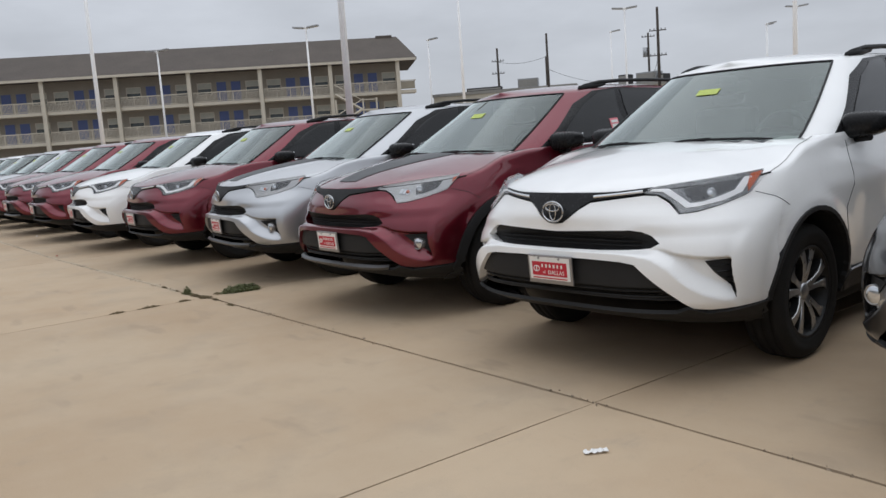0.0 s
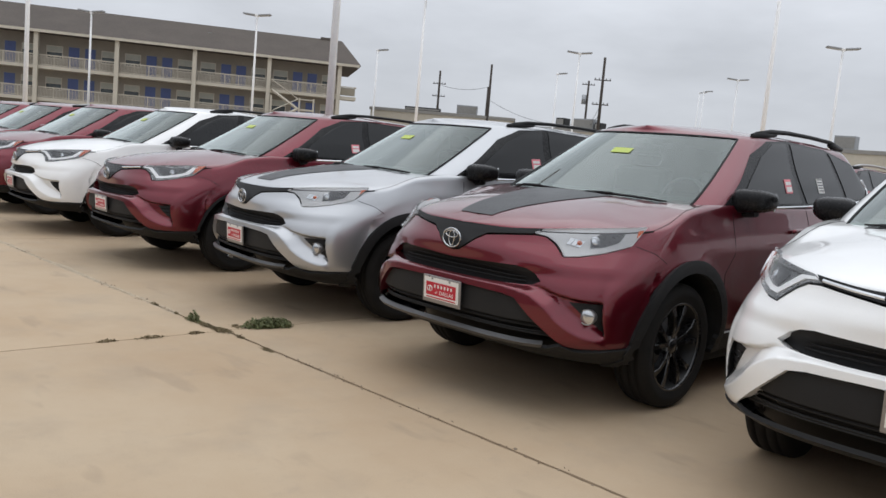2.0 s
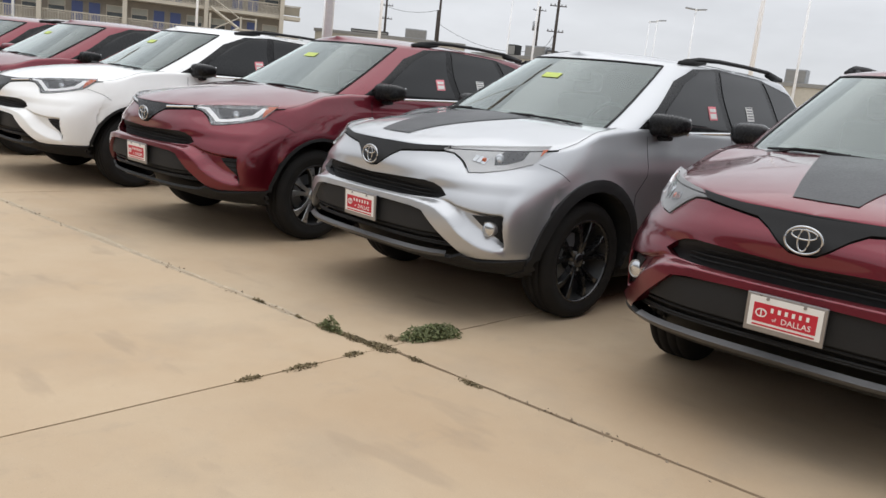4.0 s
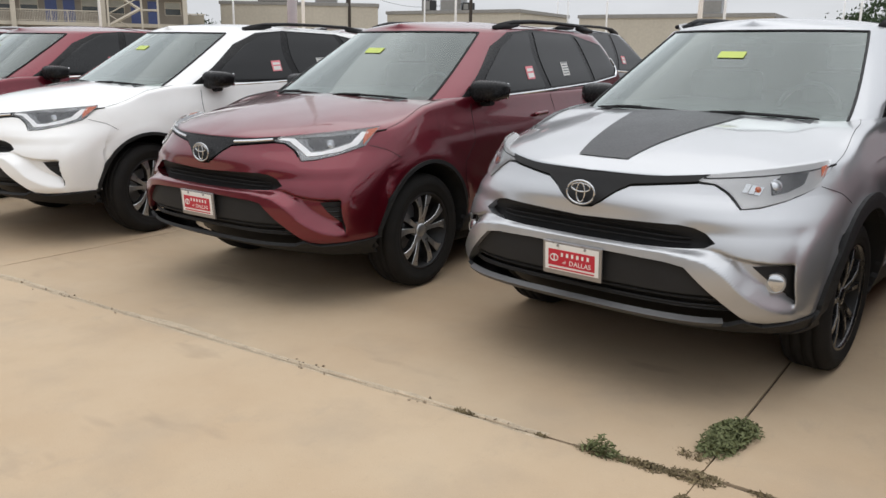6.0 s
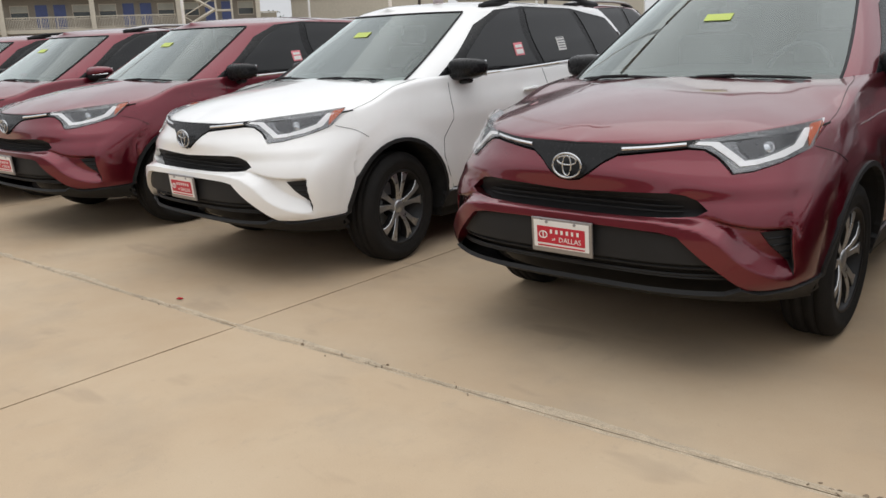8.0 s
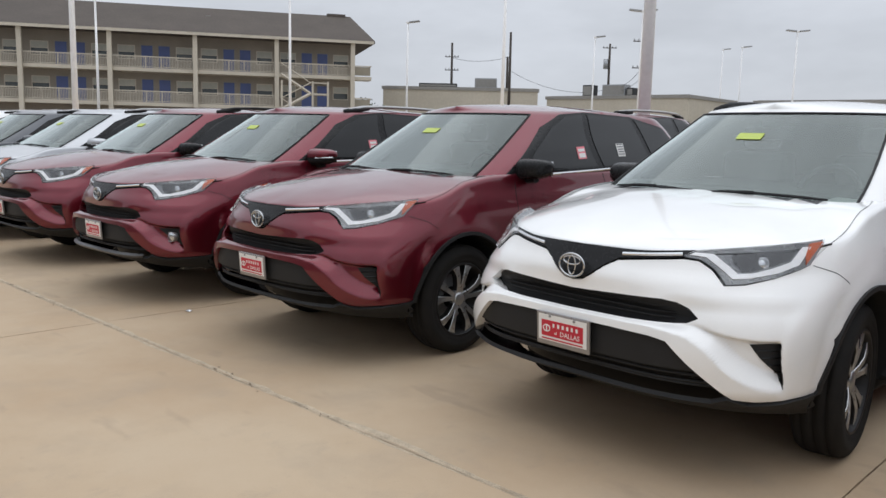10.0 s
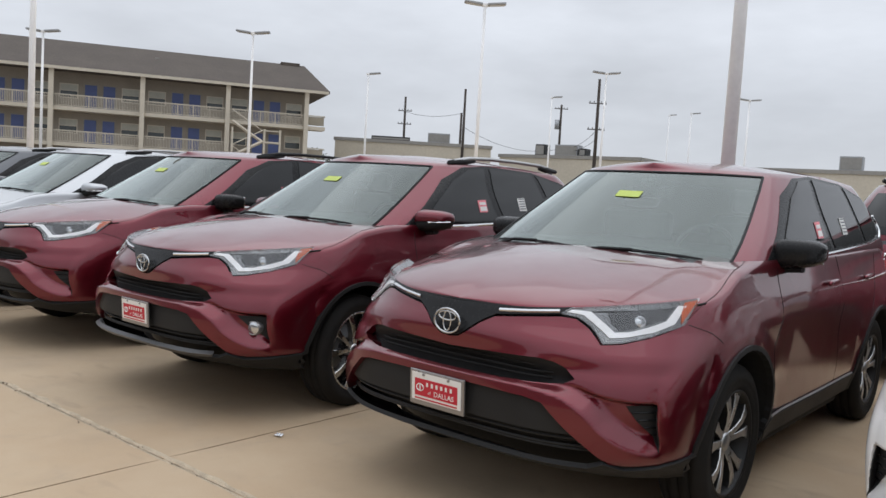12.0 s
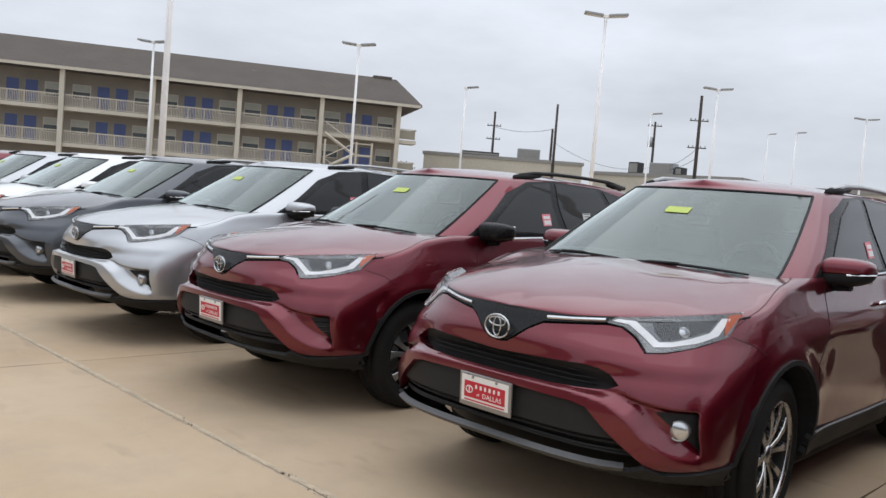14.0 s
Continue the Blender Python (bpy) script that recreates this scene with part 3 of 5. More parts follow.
UP = ((-80.9, 72.8, 12.8, (11.1, 9.5), False), (-71.0, 72.1, 13.3, (), False), (-72.2, 73.1, 10.7, (), False), (-67.7, 87.6, 13.3, (12.8,), True), (-51.9, 68.7, 13.1, (10.8, 8.3), False))
for u in UP:
    utility_pole(*u)
for i, j, za, zb, sag in ((3, 4, 8.3, 8.2, 0.9), (1, 3, 9.0, 7.7, 1.2), (3, 4, 7.6, 7.3, 0.6), (0, 1, 11.0, 10.6, 0.5)):
    a, b = Vector((UP[i][0], UP[i][1], za)), Vector((UP[j][0], UP[j][1], zb))
    pts = [a.lerp(b, k / 14) - Vector((0, 0, sag * 4 * (k / 14) * (1 - k / 14))) for k in range(15)]
    tagged(link_mesh("overhead_wire", tube(pts, 0.022, 5), M["wire"]), "thin black overhead wire between the utility poles", "cable", "overhead wires")


# ---- trees ----
def tree(x, y, h, r, seed, label):
    rnd = random.Random(seed)
    root = thing("tree", pose(x, y, -0.06), label, "tree", "trees")
    bm = bmesh.new()
    add_tube(bm, [(0, 0, 0), (0.08, 0.02, h * 0.25), (-0.05, 0.05, h * 0.5), (0, 0, h * 0.8)], [r * 0.09, r * 0.07, r * 0.05, r * 0.02], 8)
    tips = []
    for k in range(11):
        a, up = rnd.uniform(0, math.tau), rnd.uniform(0.28, 0.7) * h
        tip = Vector((math.cos(a) * r * rnd.uniform(0.5, 0.95), math.sin(a) * r * rnd.uniform(0.5, 0.95), up + rnd.uniform(0.05, 0.28) * h))
        add_tube(bm, [(0, 0, up), tip * 0.55 + Vector((0, 0, up * 0.45)), tip], [r * 0.035, r * 0.02, r * 0.008], 5)
        tips.append(tip)
    part("trunk", bm, M["bark"], root, smooth=True)
    bm = bmesh.new()
    for _ in range(2600):
        t = rnd.choice(tips) if rnd.random() < 0.75 else Vector((0, 0, h * rnd.uniform(0.45, 0.92)))
        p = t + Vector((rnd.gauss(0, r * 0.2), rnd.gauss(0, r * 0.2), rnd.gauss(0, h * 0.075)))
        q = Euler((rnd.uniform(0, 6), rnd.uniform(0, 6), rnd.uniform(0, 6))).to_matrix()
        s = rnd.uniform(0.10, 0.2) * r * 0.42
        bm.faces.new([bm.verts.new(p + q @ Vector(c)) for c in ((-s, 0, 0), (0, -s * 0.5, s * 0.2), (s, 0, 0), (0, s * 0.5, s * 0.2))])
    part("crown", bm, M["leaf"], root)


tree(-82.5, 58.8, 5.0, 2.6, 1, "small bushy green tree beside the motel end")
tree(-15.0, 92.0, 9.0, 4.6, 2, "dark green leafy tree beyond the lot")
tree(-8.0, 95.0, 9.4, 5.0, 3, "dark green leafy tree beyond the lot")
tree(-21.0, 98.0, 6.5, 3.6, 4, "far dark green leafy tree")

# ---- the sport utility car: origin on the ground under its badge, nose to -y ----
F_Y = smooth_curve((0.28, 0.33, 0.39, 0.46, 0.6, 0.7, 0.85, 0.95, 1.0, 1.1, 1.3), (0.34, 0.14, 0.0, -0.05, -0.06, -0.052, -0.028, 0.005, 0.035, 0.12, 0.3))
F_W = smooth_curve((0.28, 0.45, 0.7, 0.9, 1.0, 1.1, 1.2, 1.3), (0.85, 0.896, 0.915, 0.915, 0.899, 0.870, 0.845, 0.82))
F_D = smooth_curve((0.4, 0.68, 0.8, 0.92), (0.49, 0.54, 0.65, 0.86))
F_P = smooth_curve((0.35, 0.42, 0.58, 0.72, 0.86, 0.95), (3.5, 3.6, 3.9, 3.7, 2.8, 2.55))
F_R = smooth_curve((0.28, 0.5, 0.8, 1.1, 1.3), (4.42, 4.54, 4.52, 4.45, 4.32))
U_Y = smooth_curve((1.0, 1.12, 1.3, 1.484, 1.6, 1.7), (0.75, 0.93, 1.22, 1.51, 1.69, 1.86))
U_W = smooth_curve((1.0, 1.2, 1.33, 1.5, 1.6, 1.7), (0.855, 0.835, 0.797, 0.728, 0.685, 0.632))
U_D = smooth_curve((1.1, 1.6), (0.45, 0.62))
U_R = smooth_curve((1.0, 1.2, 1.45, 1.6, 1.7), (4.42, 4.40, 4.26, 4.12, 3.95))
LOWER = (F_Y, F_W, F_D, F_P, F_R, 0.55)
UPPER = (U_Y, U_W, U_D, lambda z: 2.7, U_R, 0.4)


from mathutils.geometry import tessellate_polygon


def ease(t):
    t = min(1.0, max(0.0, t))
    return t * t * (3 - 2 * t)


ARM_TOP = smooth_curve((0.0, 0.5, 0.57, 0.66, 0.76, 0.85, 0.95), (0.712, 0.714, 0.712, 0.684, 0.662, 0.655, 0.65))
ARM_RIDGE = smooth_curve((0.0, 0.42, 0.55, 0.65, 0.72, 0.80, 0.9), (0.697, 0.695, 0.680, 0.625, 0.545, 0.478, 0.43))
SCOOP = smooth_curve((0.0, 0.55, 0.66, 0.78, 0.84, 0.95), (0.0, 0.0, 0.030, 0.060, 0.068, 0.06))
PILLAR = smooth_curve((0.40, 0.468, 0.655, 0.75), (0.872, 0.864, 0.852, 0.846))


def nose_relief(x, z):
    """How far the nose stands out: the proud bar and its arms, and the scoops above the arms."""
    if not 0.36 < z < 0.86:
        return 0.0
    top, ridge, wall = ARM_TOP(x), ARM_RIDGE(x), ease((PILLAR(z) - x) / 0.014)
    under = 0.026 * ease((0.835 - z) / 0.075) * ease((x - 0.40) / 0.14) * ease((0.89 - x) / 0.05)
    drop = ease((top + 0.008 - z) / 0.016)
    run = min(0.055, top - 0.008 - ridge)
    rise = min(1.0, max(0.0, (ridge + run - z) / run))
    proud = 0.034 - 0.014 * ease((x - 0.5) / 0.3)
    low = -SCOOP(x) + (SCOOP(x) + proud) * rise
    return (-under * (1 - rise) + drop * low * wall) * ease((z - 0.37) / 0.05)


def plan(tab, s, z, carve=True):
    """A point of the shell: s 0 to 1 round the nose, 1 to 2 along the flank, 2 to 3 round the tail; negative s on the other side."""
    fy, fw, fd, fp, fr, dr = tab
    sign, s = (-1 if s < 0 else 1), min(abs(s), 3.0)
    w, d, p, y0, y1 = fw(z), fd(z), fp(z), fy(z), fr(z)
    if s <= 1:
        a = math.pi / 2 * s ** (p / 2)
        x, y = w * math.sin(a) ** (2 / p), y0 + d * (1 - math.cos(a))
    elif s <= 2:
        x, y = w, y0 + d + (s - 1) * (y1 - dr - y0 - d)
    else:
        a = math.pi / 2 * (3 - s) ** 1.6
        x, y = w * math.sin(a) ** (2 / 3.2), y1 - dr * (1 - math.cos(a))
    if tab is LOWER:
        k = max(0.0, 1 - ((z - 0.68) / 0.34) ** 2)
        x *= 1 + k * (0.012 * math.exp(-((y - 0.97) / 0.42) ** 2) + 0.010 * math.exp(-((y - 3.6) / 0.4) ** 2))
        x -= 0.012 * math.exp(-((z - 0.74) / 0.15) ** 2) * ease((y - 1.42) / 0.3) * ease((3.2 - y) / 0.3)   # doors draw in below the shoulder
        for hub in (HUB_Y, REAR_Y):
            x += 0.016 * ease((0.575 - math.hypot(y - hub, z - HUB_Z)) / 0.10) * ease((y - hub + 0.5) / 0.1)   # flared arches
        if carve and s < 1:
            y -= nose_relief(x, z)
        y -= 0.014 * math.exp(-((z - 0.865) / 0.05) ** 2) * max(0.0, 1 - (x / 0.75) ** 4) if s < 1 else 0
    return Vector((sign * x, y, z))


def by_x(x, z, tab=LOWER):
    w, p = tab[1](z), tab[3](z)
    return (math.asin(min(1, (x / w)) ** (p / 2)) * 2 / math.pi) ** (2 / p)


def by_y(y, z, tab=LOWER):
    y0, d, y1, p = tab[0](z), tab[2](z), tab[4](z), tab[3](z)
    if y < y0 + d:
        return (math.acos(min(1, max(-1, 1 - (y - y0) / d))) * 2 / math.pi) ** (2 / p)
    return 1 + (y - y0 - d) / (y1 - tab[5] - y0 - d)


def shell_normal(tab, s, z, carve=True):
    e = 0.007
    a = plan(tab, s + e, z, carve) - plan(tab, s - e, z, carve)
    b = plan(tab, s, z + e, carve) - plan(tab, s, z - e, carve)
    return a.cross(b).normalized()


def patch(name, outline, material, parent, tab=LOWER, lift=0.0, thick=0.012, both=False, label="", step=(0.045, 0.05)):
    """A panel that lies on the shell inside an outline of ("x" or "y", value, z), with a turned-down rim. both: joined with its mirror image."""
    poly = [((by_x if k == "x" else by_y)(v, z, tab), z) for k, v, z in outline]
    bm = bmesh.new()
    ring = [bm.verts.new((s, 0, z)) for s, z in poly]
    for t in tessellate_polygon([[Vector((s, z, 0)) for s, z in poly]]):
        bm.faces.new([ring[i] for i in t])
    for axis, h in ((0, step[0]), (2, step[1])):
        vals = [p[0 if axis == 0 else 1] for p in poly]
        k = math.floor(min(vals) / h) + 1
        while k * h < max(vals):
            n = [0, 0, 0]
            n[axis] = 1
            bmesh.ops.bisect_plane(bm, geom=bm.verts[:] + bm.edges[:] + bm.faces[:], plane_co=[k * h * q for q in n], plane_no=n, dist=1e-6)
            k += 1
    bmesh.ops.remove_doubles(bm, verts=bm.verts[:], dist=1e-5)
    verts, faces, normals = [], [], []
    bm.verts.index_update()
    flat = [(v.co.x, v.co.z) for v in bm.verts]
    tris = [[v.index for v in f.verts] for f in bm.faces]
    rim = [[v.index for v in e.verts] for e in bm.edges if len(e.link_faces) == 1]
    bm.free()
    for sign in ((1, -1) if both else (1,)):
        base = len(verts)
        for s, z in flat:
            n = shell_normal(tab, s, z)
            p = plan(tab, s, z) + n * lift
            verts.append((sign * p.x, p.y, p.z))
            normals.append((sign * n.x, n.y, n.z))
        for t in tris:
            ring3 = [Vector(verts[base + i]) for i in t]
            area = sum((p.cross(q) for p, q in zip(ring3, ring3[1:] + ring3[:1])), Vector())
            if area.dot(sum((Vector(normals[base + i]) for i in t), Vector())) < 0:
                t = t[::-1]
            faces.append([base + i for i in t])
        for i, j in rim:
            if both and flat[i][0] < 1e-4 and flat[j][0] < 1e-4:
                continue
            k = len(verts)
            for q in (i, j):
                v, n = Vector(verts[base + q]), Vector(normals[base + q])
                verts.append(tuple(v))
                normals.append((0, 0, 0))
                verts.append(tuple(v - n * thick))
                normals.append((0, 0, 0))
            faces.append([k, k + 1, k + 3, k + 2])
    me = bpy.data.meshes.new(name)
    me.from_pydata(verts, [], faces)
    me.materials.append(material)
    me.polygons.foreach_set("use_smooth", [True] * len(me.polygons))
    me.normals_split_custom_set_from_vertices(normals)
    ob = new(name, me)
    ob.parent = parent
    if label:
        ob["label"] = label
    return ob


def on_shell(tab, pts, lift=0.0, side=1, fill=4):
    out = []
    for (k0, v0, z0), (k1, v1, z1) in zip(pts, pts[1:]):
        s0, s1 = (by_x if k0 == "x" else by_y)(v0, z0, tab), (by_x if k1 == "x" else by_y)(v1, z1, tab)
        for i in range(fill):
            t = i / fill
            s, z = s0 + (s1 - s0) * t, z0 + (z1 - z0) * t
            out.append(plan(tab, s, z) + shell_normal(tab, s, z) * lift)
    s, z = (by_x if pts[-1][0] == "x" else by_y)(pts[-1][1], pts[-1][2], tab), pts[-1][2]
    out.append(plan(tab, s, z) + shell_normal(tab, s, z) * lift)
    return [Vector((side * p.x, p.y, p.z)) for p in out]


TOP_EDGE = smooth_curve((0, 0.3, 0.55, 0.8, 0.9, 1.0, 1.1, 1.25, 1.6, 2.0, 3.0), (0.985, 0.988, 1.003, 1.033, 1.064, 1.148, 1.190, 1.203, 1.208, 1.22, 1.2))
HOOD_MID = smooth_curve((0.0, 0.05, 0.18, 0.4, 0.8, 1.1, 1.6, 4.5), (0.975, 1.0, 1.055, 1.110, 1.175, 1.206, 1.21, 1.21))
ROOF_EDGE = smooth_curve((0, 0.8, 1.0, 1.5, 2.0, 3.0), (1.658, 1.660, 1.668, 1.685, 1.662, 1.615))
ROOF_MID = smooth_curve((1.6, 2.0, 2.6, 3.3, 4.2), (1.672, 1.712, 1.736, 1.722, 1.645))
HUB_Y, REAR_Y, HUB_Z = 0.965, 3.6, 0.367
S_LIST = [i / 30 for i in range(30)] + [1 + i / 60 for i in range(60)] + [2 + i / 12 for i in range(13)]


def hood_point(s, r):
    z = TOP_EDGE(abs(s))
    e = plan(LOWER, s, z)
    y_mid = e.y + 0.30 * abs(e.x) * (1 if e.y < 2.5 else -1)
    x = e.x * (1 - r)
    y = e.y + (y_mid - e.y) * (1 - (1 - r) ** 1.5)
    mid = HOOD_MID(y_mid)
    g = 1 - (1 - r) ** 2.1
    # two soft creases run along the hood
    crease = 0.008 * math.exp(-((abs(x) - 0.52) / 0.09) ** 2) * min(1, max(0, y / 0.3)) * min(1, r * 5)
    return Vector((x, y, z + (mid - z) * g + crease))


def recess(s, z):
    """The nose behind the bumper skin and grilles lies a little back."""
    if z > TOP_EDGE(abs(s)) - 0.012:
        return 0.004
    y = plan(LOWER, s, z, False).y
    deep = 0.028 + 0.05 * ease((0.80 - z) / 0.05)
    return deep * min(1.0, max(0.0, (0.60 - y) / 0.09)) if y < 0.6 and 0.3 < z < 1.02 else 0.0


def build_body(root):
    loop = S_LIST + [-s for s in S_LIST[-2:0:-1]]
    bm = bmesh.new()
    rows = []
    N = 40
    for i in range(N + 1):
        row = []
        for s in loop:
            zt, zb = TOP_EDGE(abs(s)), 0.285
            z = zb + (zt - zb) * i / N
            p = plan(LOWER, abs(s), z, False) - shell_normal(LOWER, abs(s) + 0.001, z, False) * recess(abs(s), z)
            p.x = max(0.0, p.x) * (-1 if s < 0 else 1)
            row.append(bm.verts.new(p))
        rows.append(row)
    n = len(loop)
    for i in range(N):
        for k in range(n):
            bm.faces.new((rows[i][k], rows[i][(k + 1) % n], rows[i + 1][(k + 1) % n], rows[i + 1][k]))
    bm.faces.new(rows[0][::-1])
    # the top is closed across, hood and cowl
    last = rows[-1]
    for r in (0.08, 0.18, 0.3, 0.45, 0.62, 0.8, 0.97):
        row = [bm.verts.new(hood_point(s, r)) for s in loop]
        for k in range(n):
            bm.faces.new((last[k], last[(k + 1) % n], row[(k + 1) % n], row[k]))
        last = row
    half = len(S_LIST)
    for k in range(1, half - 1):
        a, b = last[k], last[(n - k) % n]
        c, d = last[k + 1], last[(n - k - 1) % n]
        if k == 1:
            bm.faces.new((last[0], a, b))
        bm.faces.new((a, c, d, b) if c is not d else (a, c, b))
    bmesh.ops.recalc_face_normals(bm, faces=bm.faces[:])
    for f in bm.faces:
        c, nz = f.calc_center_median(), f.normal.z
        f.smooth = True
        if c.z < 0.30 or (c.y < 0.52 and c.z < 0.975 and nz < 0.6):
            f.material_index = 1
        elif nz > 0.5 and c.y > 1.06 and c.z > 1.0 and abs(c.x) < 0.60:
            f.material_index = 2
    me = bpy.data.meshes.new("body")
    bm.to_mesh(me)
    bm.free()
    for m in ("red", "plastic", "trim_int", "well"):
        me.materials.append(M[m])
    tmp = new("body", me)
    # wheel openings are cut through the flanks
    bm = bmesh.new()
    for y in (HUB_Y, REAR_Y):
        for sx in (-1, 1):
            g = bmesh.ops.create_cone(bm, segments=48, radius1=0.446, radius2=0.446, depth=0.6, cap_ends=True,
                                      matrix=Matrix.Translation((sx * 0.86, y, HUB_Z + 0.005)) @ Matrix.Rotation(math.pi / 2, 4, "Y"))
    for f in bm.faces:
        f.material_index = 3
        f.smooth = False
    cm = bpy.data.meshes.new("cutter")
    bm.to_mesh(cm)
    bm.free()
    for m in ("red", "plastic", "trim_int", "well"):
        cm.materials.append(M[m])
    cut = new("cutter", cm)
    mod = tmp.modifiers.new("cut", "BOOLEAN")
    mod.operation, mod.object, mod.solver = "DIFFERENCE", cut, "EXACT"
    dg = bpy.context.evaluated_depsgraph_get()
    done = bpy.data.meshes.new_from_object(tmp.evaluated_get(dg))
    done.name = "body"
    bpy.data.objects.remove(tmp)
    bpy.data.objects.remove(cut)
    ob = new("body", done)
    ob.parent = root
    return ob


def build_cabin(root):
    loop = S_LIST + [-s for s in S_LIST[-2:0:-1]]
    zs = [1.06, 1.16, 1.18, 1.22, 1.27, 1.32, 1.38, 1.44, 1.5, 1.56, 1.632]
    n = len(loop)

    def shell(inset, skip):
        bm = bmesh.new()
        rows = []
        for i, z in enumerate(zs + [None]):
            row = []
            for s in loop:
                zz = z if z else ROOF_EDGE(abs(s))
                p = plan(UPPER, s, zz)
                c = Vector((0, 2.8, zz))
                row.append(bm.verts.new(p + (c - p).normalized() * inset))
            rows.append(row)
        for i in range(len(rows) - 1):
            for k in range(n):
                front = abs(loop[k]) < 0.71 and abs(loop[(k + 1) % n]) < 0.71
                if front and 1 <= i <= 9 and skip:
                    continue
                bm.faces.new((rows[i][k], rows[i][(k + 1) % n], rows[i + 1][(k + 1) % n], rows[i + 1][k]))
        last = rows[-1]
        for r in (0.06, 0.14, 0.26, 0.42, 0.62, 0.82, 0.97):
            row = []
            for s in loop:
                e = plan(UPPER, s, ROOF_EDGE(abs(s)))
                ym = e.y + 0.35 * abs(e.x) * (1 if e.y < 2.9 else -1)
                ym = min(ym, 3.9)
                zz = e.z + (ROOF_MID(ym) - e.z) * (1 - (1 - r) ** 2.2)
                row.append(bm.verts.new((e.x * (1 - r), e.y + (ym - e.y) * (1 - (1 - r) ** 1.5), zz - inset)))
            for k in range(n):
                bm.faces.new((last[k], last[(k + 1) % n], row[(k + 1) % n], row[k]))
            last = row
        half = len(S_LIST)
        bm.faces.new((last[0], last[1], last[n - 1]))
        for k in range(1, half - 1):
            a, b, c, d = last[k], last[(n - k) % n], last[k + 1], last[(n - k - 1) % n]
            bm.faces.new((a, c, d, b) if c is not d else (a, c, b))
        bmesh.ops.recalc_face_normals(bm, faces=bm.faces[:])
        return bm

    cabin = part("roof", shell(0, True), M["red"], root, smooth=True)
    part("headliner", shell(0.03, True), M["trim_int"], cabin, "dark cabin lining", smooth=True)
    # windscreen
    bm = bmesh.new()
    ss = [s for s in S_LIST if s < 0.71]
    ss = [-s for s in ss[:0:-1]] + ss
    grid = [[bm.verts.new(plan(UPPER, s, z) + shell_normal(UPPER, s if abs(s) > 0.01 else 0.01, z) * 0.003) for s in ss] for z in zs[1:]]
    for a, b in zip(grid, grid[1:]):
        for k in range(len(ss) - 1):
            bm.faces.new((a[k], a[k + 1], b[k + 1], b[k]))
    ws = part("windscreen", bm, M["windscreen"], root, "greenish laminated windscreen reflecting the sky", smooth=True)
    ws.visible_shadow = False
    for sx in (1, -1):
        line = [plan(UPPER, s, 1.163) for s in ss if s >= 0] + [plan(UPPER, 0.70, z) for z in zs[2:]] + [plan(UPPER, s, 1.632) for s in reversed([q for q in ss if q >= 0])]
        part("windscreen_seal", tube([Vector((sx * p.x, p.y, p.z)) + Vector((0, -0.004, 0.002)) for p in line], 0.008, 6), M["plastic"], ws)
    # dark shade band behind the foot of the glass: the cowl
    bm = bmesh.new()
    mid = [s for s in ss if abs(s) < 0.66]
    a = [bm.verts.new(plan(UPPER, s, 1.14) + Vector((0, -0.03, 0.012 - 0.03 * abs(s) ** 2))) for s in mid]
    b = [bm.verts.new(plan(UPPER, s, 1.185 - 0.02 * abs(s) ** 2) + Vector((0, -0.012, 0.0))) for s in mid]
    for k in range(len(mid) - 1):
        bm.faces.new((a[k], a[k + 1], b[k + 1], b[k]))
    part("cowl", bm, M["plastic"], root, smooth=True)
    # wipers
    for x0, x1, y_off in ((-0.62, 0.02, 0.0), (-0.05, 0.62, 0.0)):
        pts = []
        for i in range(9):
            t = i / 8
            x, z = x0 + (x1 - x0) * t, 1.180 + 0.014 * math.sin(t * 3.1)
            s = by_x(abs(x), z, UPPER)
            p = plan(UPPER, s, z)
            pts.append(Vector((x, p.y - 0.014, p.z + 0.009)))
        wiper = part("wiper", tube(pts, [0.005] + [0.0085] * 7 + [0.005], 6), M["plastic"], root)
        part("wiper_arm", tube([pts[0] + Vector((0.02, -0.06, -0.03)), pts[2] + Vector((0, -0.02, 0.005)), pts[4] + Vector((0, -0.006, 0.006))], 0.008, 6), M["plastic"], wiper)
    # inner mirror, seats, wheel
    part("rear_view_mirror", box((-0.13, 1.80, 1.48), (0.13, 1.84, 1.56), 0.02), M["trim_int"], root)
    part("sensor_housing", box((-0.055, 1.74, 1.545), (0.055, 1.82, 1.60), 0.02), M["trim_int"], root)
    for x in (-0.38, 0.38):
        bm = bmesh.new()
        add_box(bm, (x - 0.24, 2.35, 1.0), (x + 0.24, 2.5, 1.40), 0.05)
        seat = part("seat", bm, M["seat"], root)
        part("headrest", box((x - 0.13, 2.40, 1.42), (x + 0.13, 2.49, 1.57), 0.04), M["seat"], seat)
    ring = [(0.38 + 0.17 * math.cos(a), 1.72 + 0.06 * math.sin(a), 1.18 + 0.16 * math.sin(a)) for a in [k * math.tau / 20 for k in range(20)]]
    part("steering_wheel", tube(ring, 0.016, 6, True), M["trim_int"], root)
    part("dashboard", box((-0.72, 1.30, 1.05), (0.72, 1.66, 1.215), 0.05), M["trim_int"], root)
    return cabin


WINDOWS = (
    ("front_window", (("y", 1.66, 1.205), ("y", 2.60, 1.235), ("y", 2.57, 1.650), ("y", 2.34, 1.628), ("y", 2.10, 1.526), ("y", 1.84, 1.362))),
    ("rear_window", (("y", 2.69, 1.237), ("y", 3.42, 1.27), ("y", 3.26, 1.638), ("y", 2.65, 1.652))),
    ("quarter_window", (("y", 3.49, 1.275), ("y", 3.86, 1.315), ("y", 4.0, 1.40), ("y", 3.80, 1.552), ("y", 3.34, 1.630))),
)


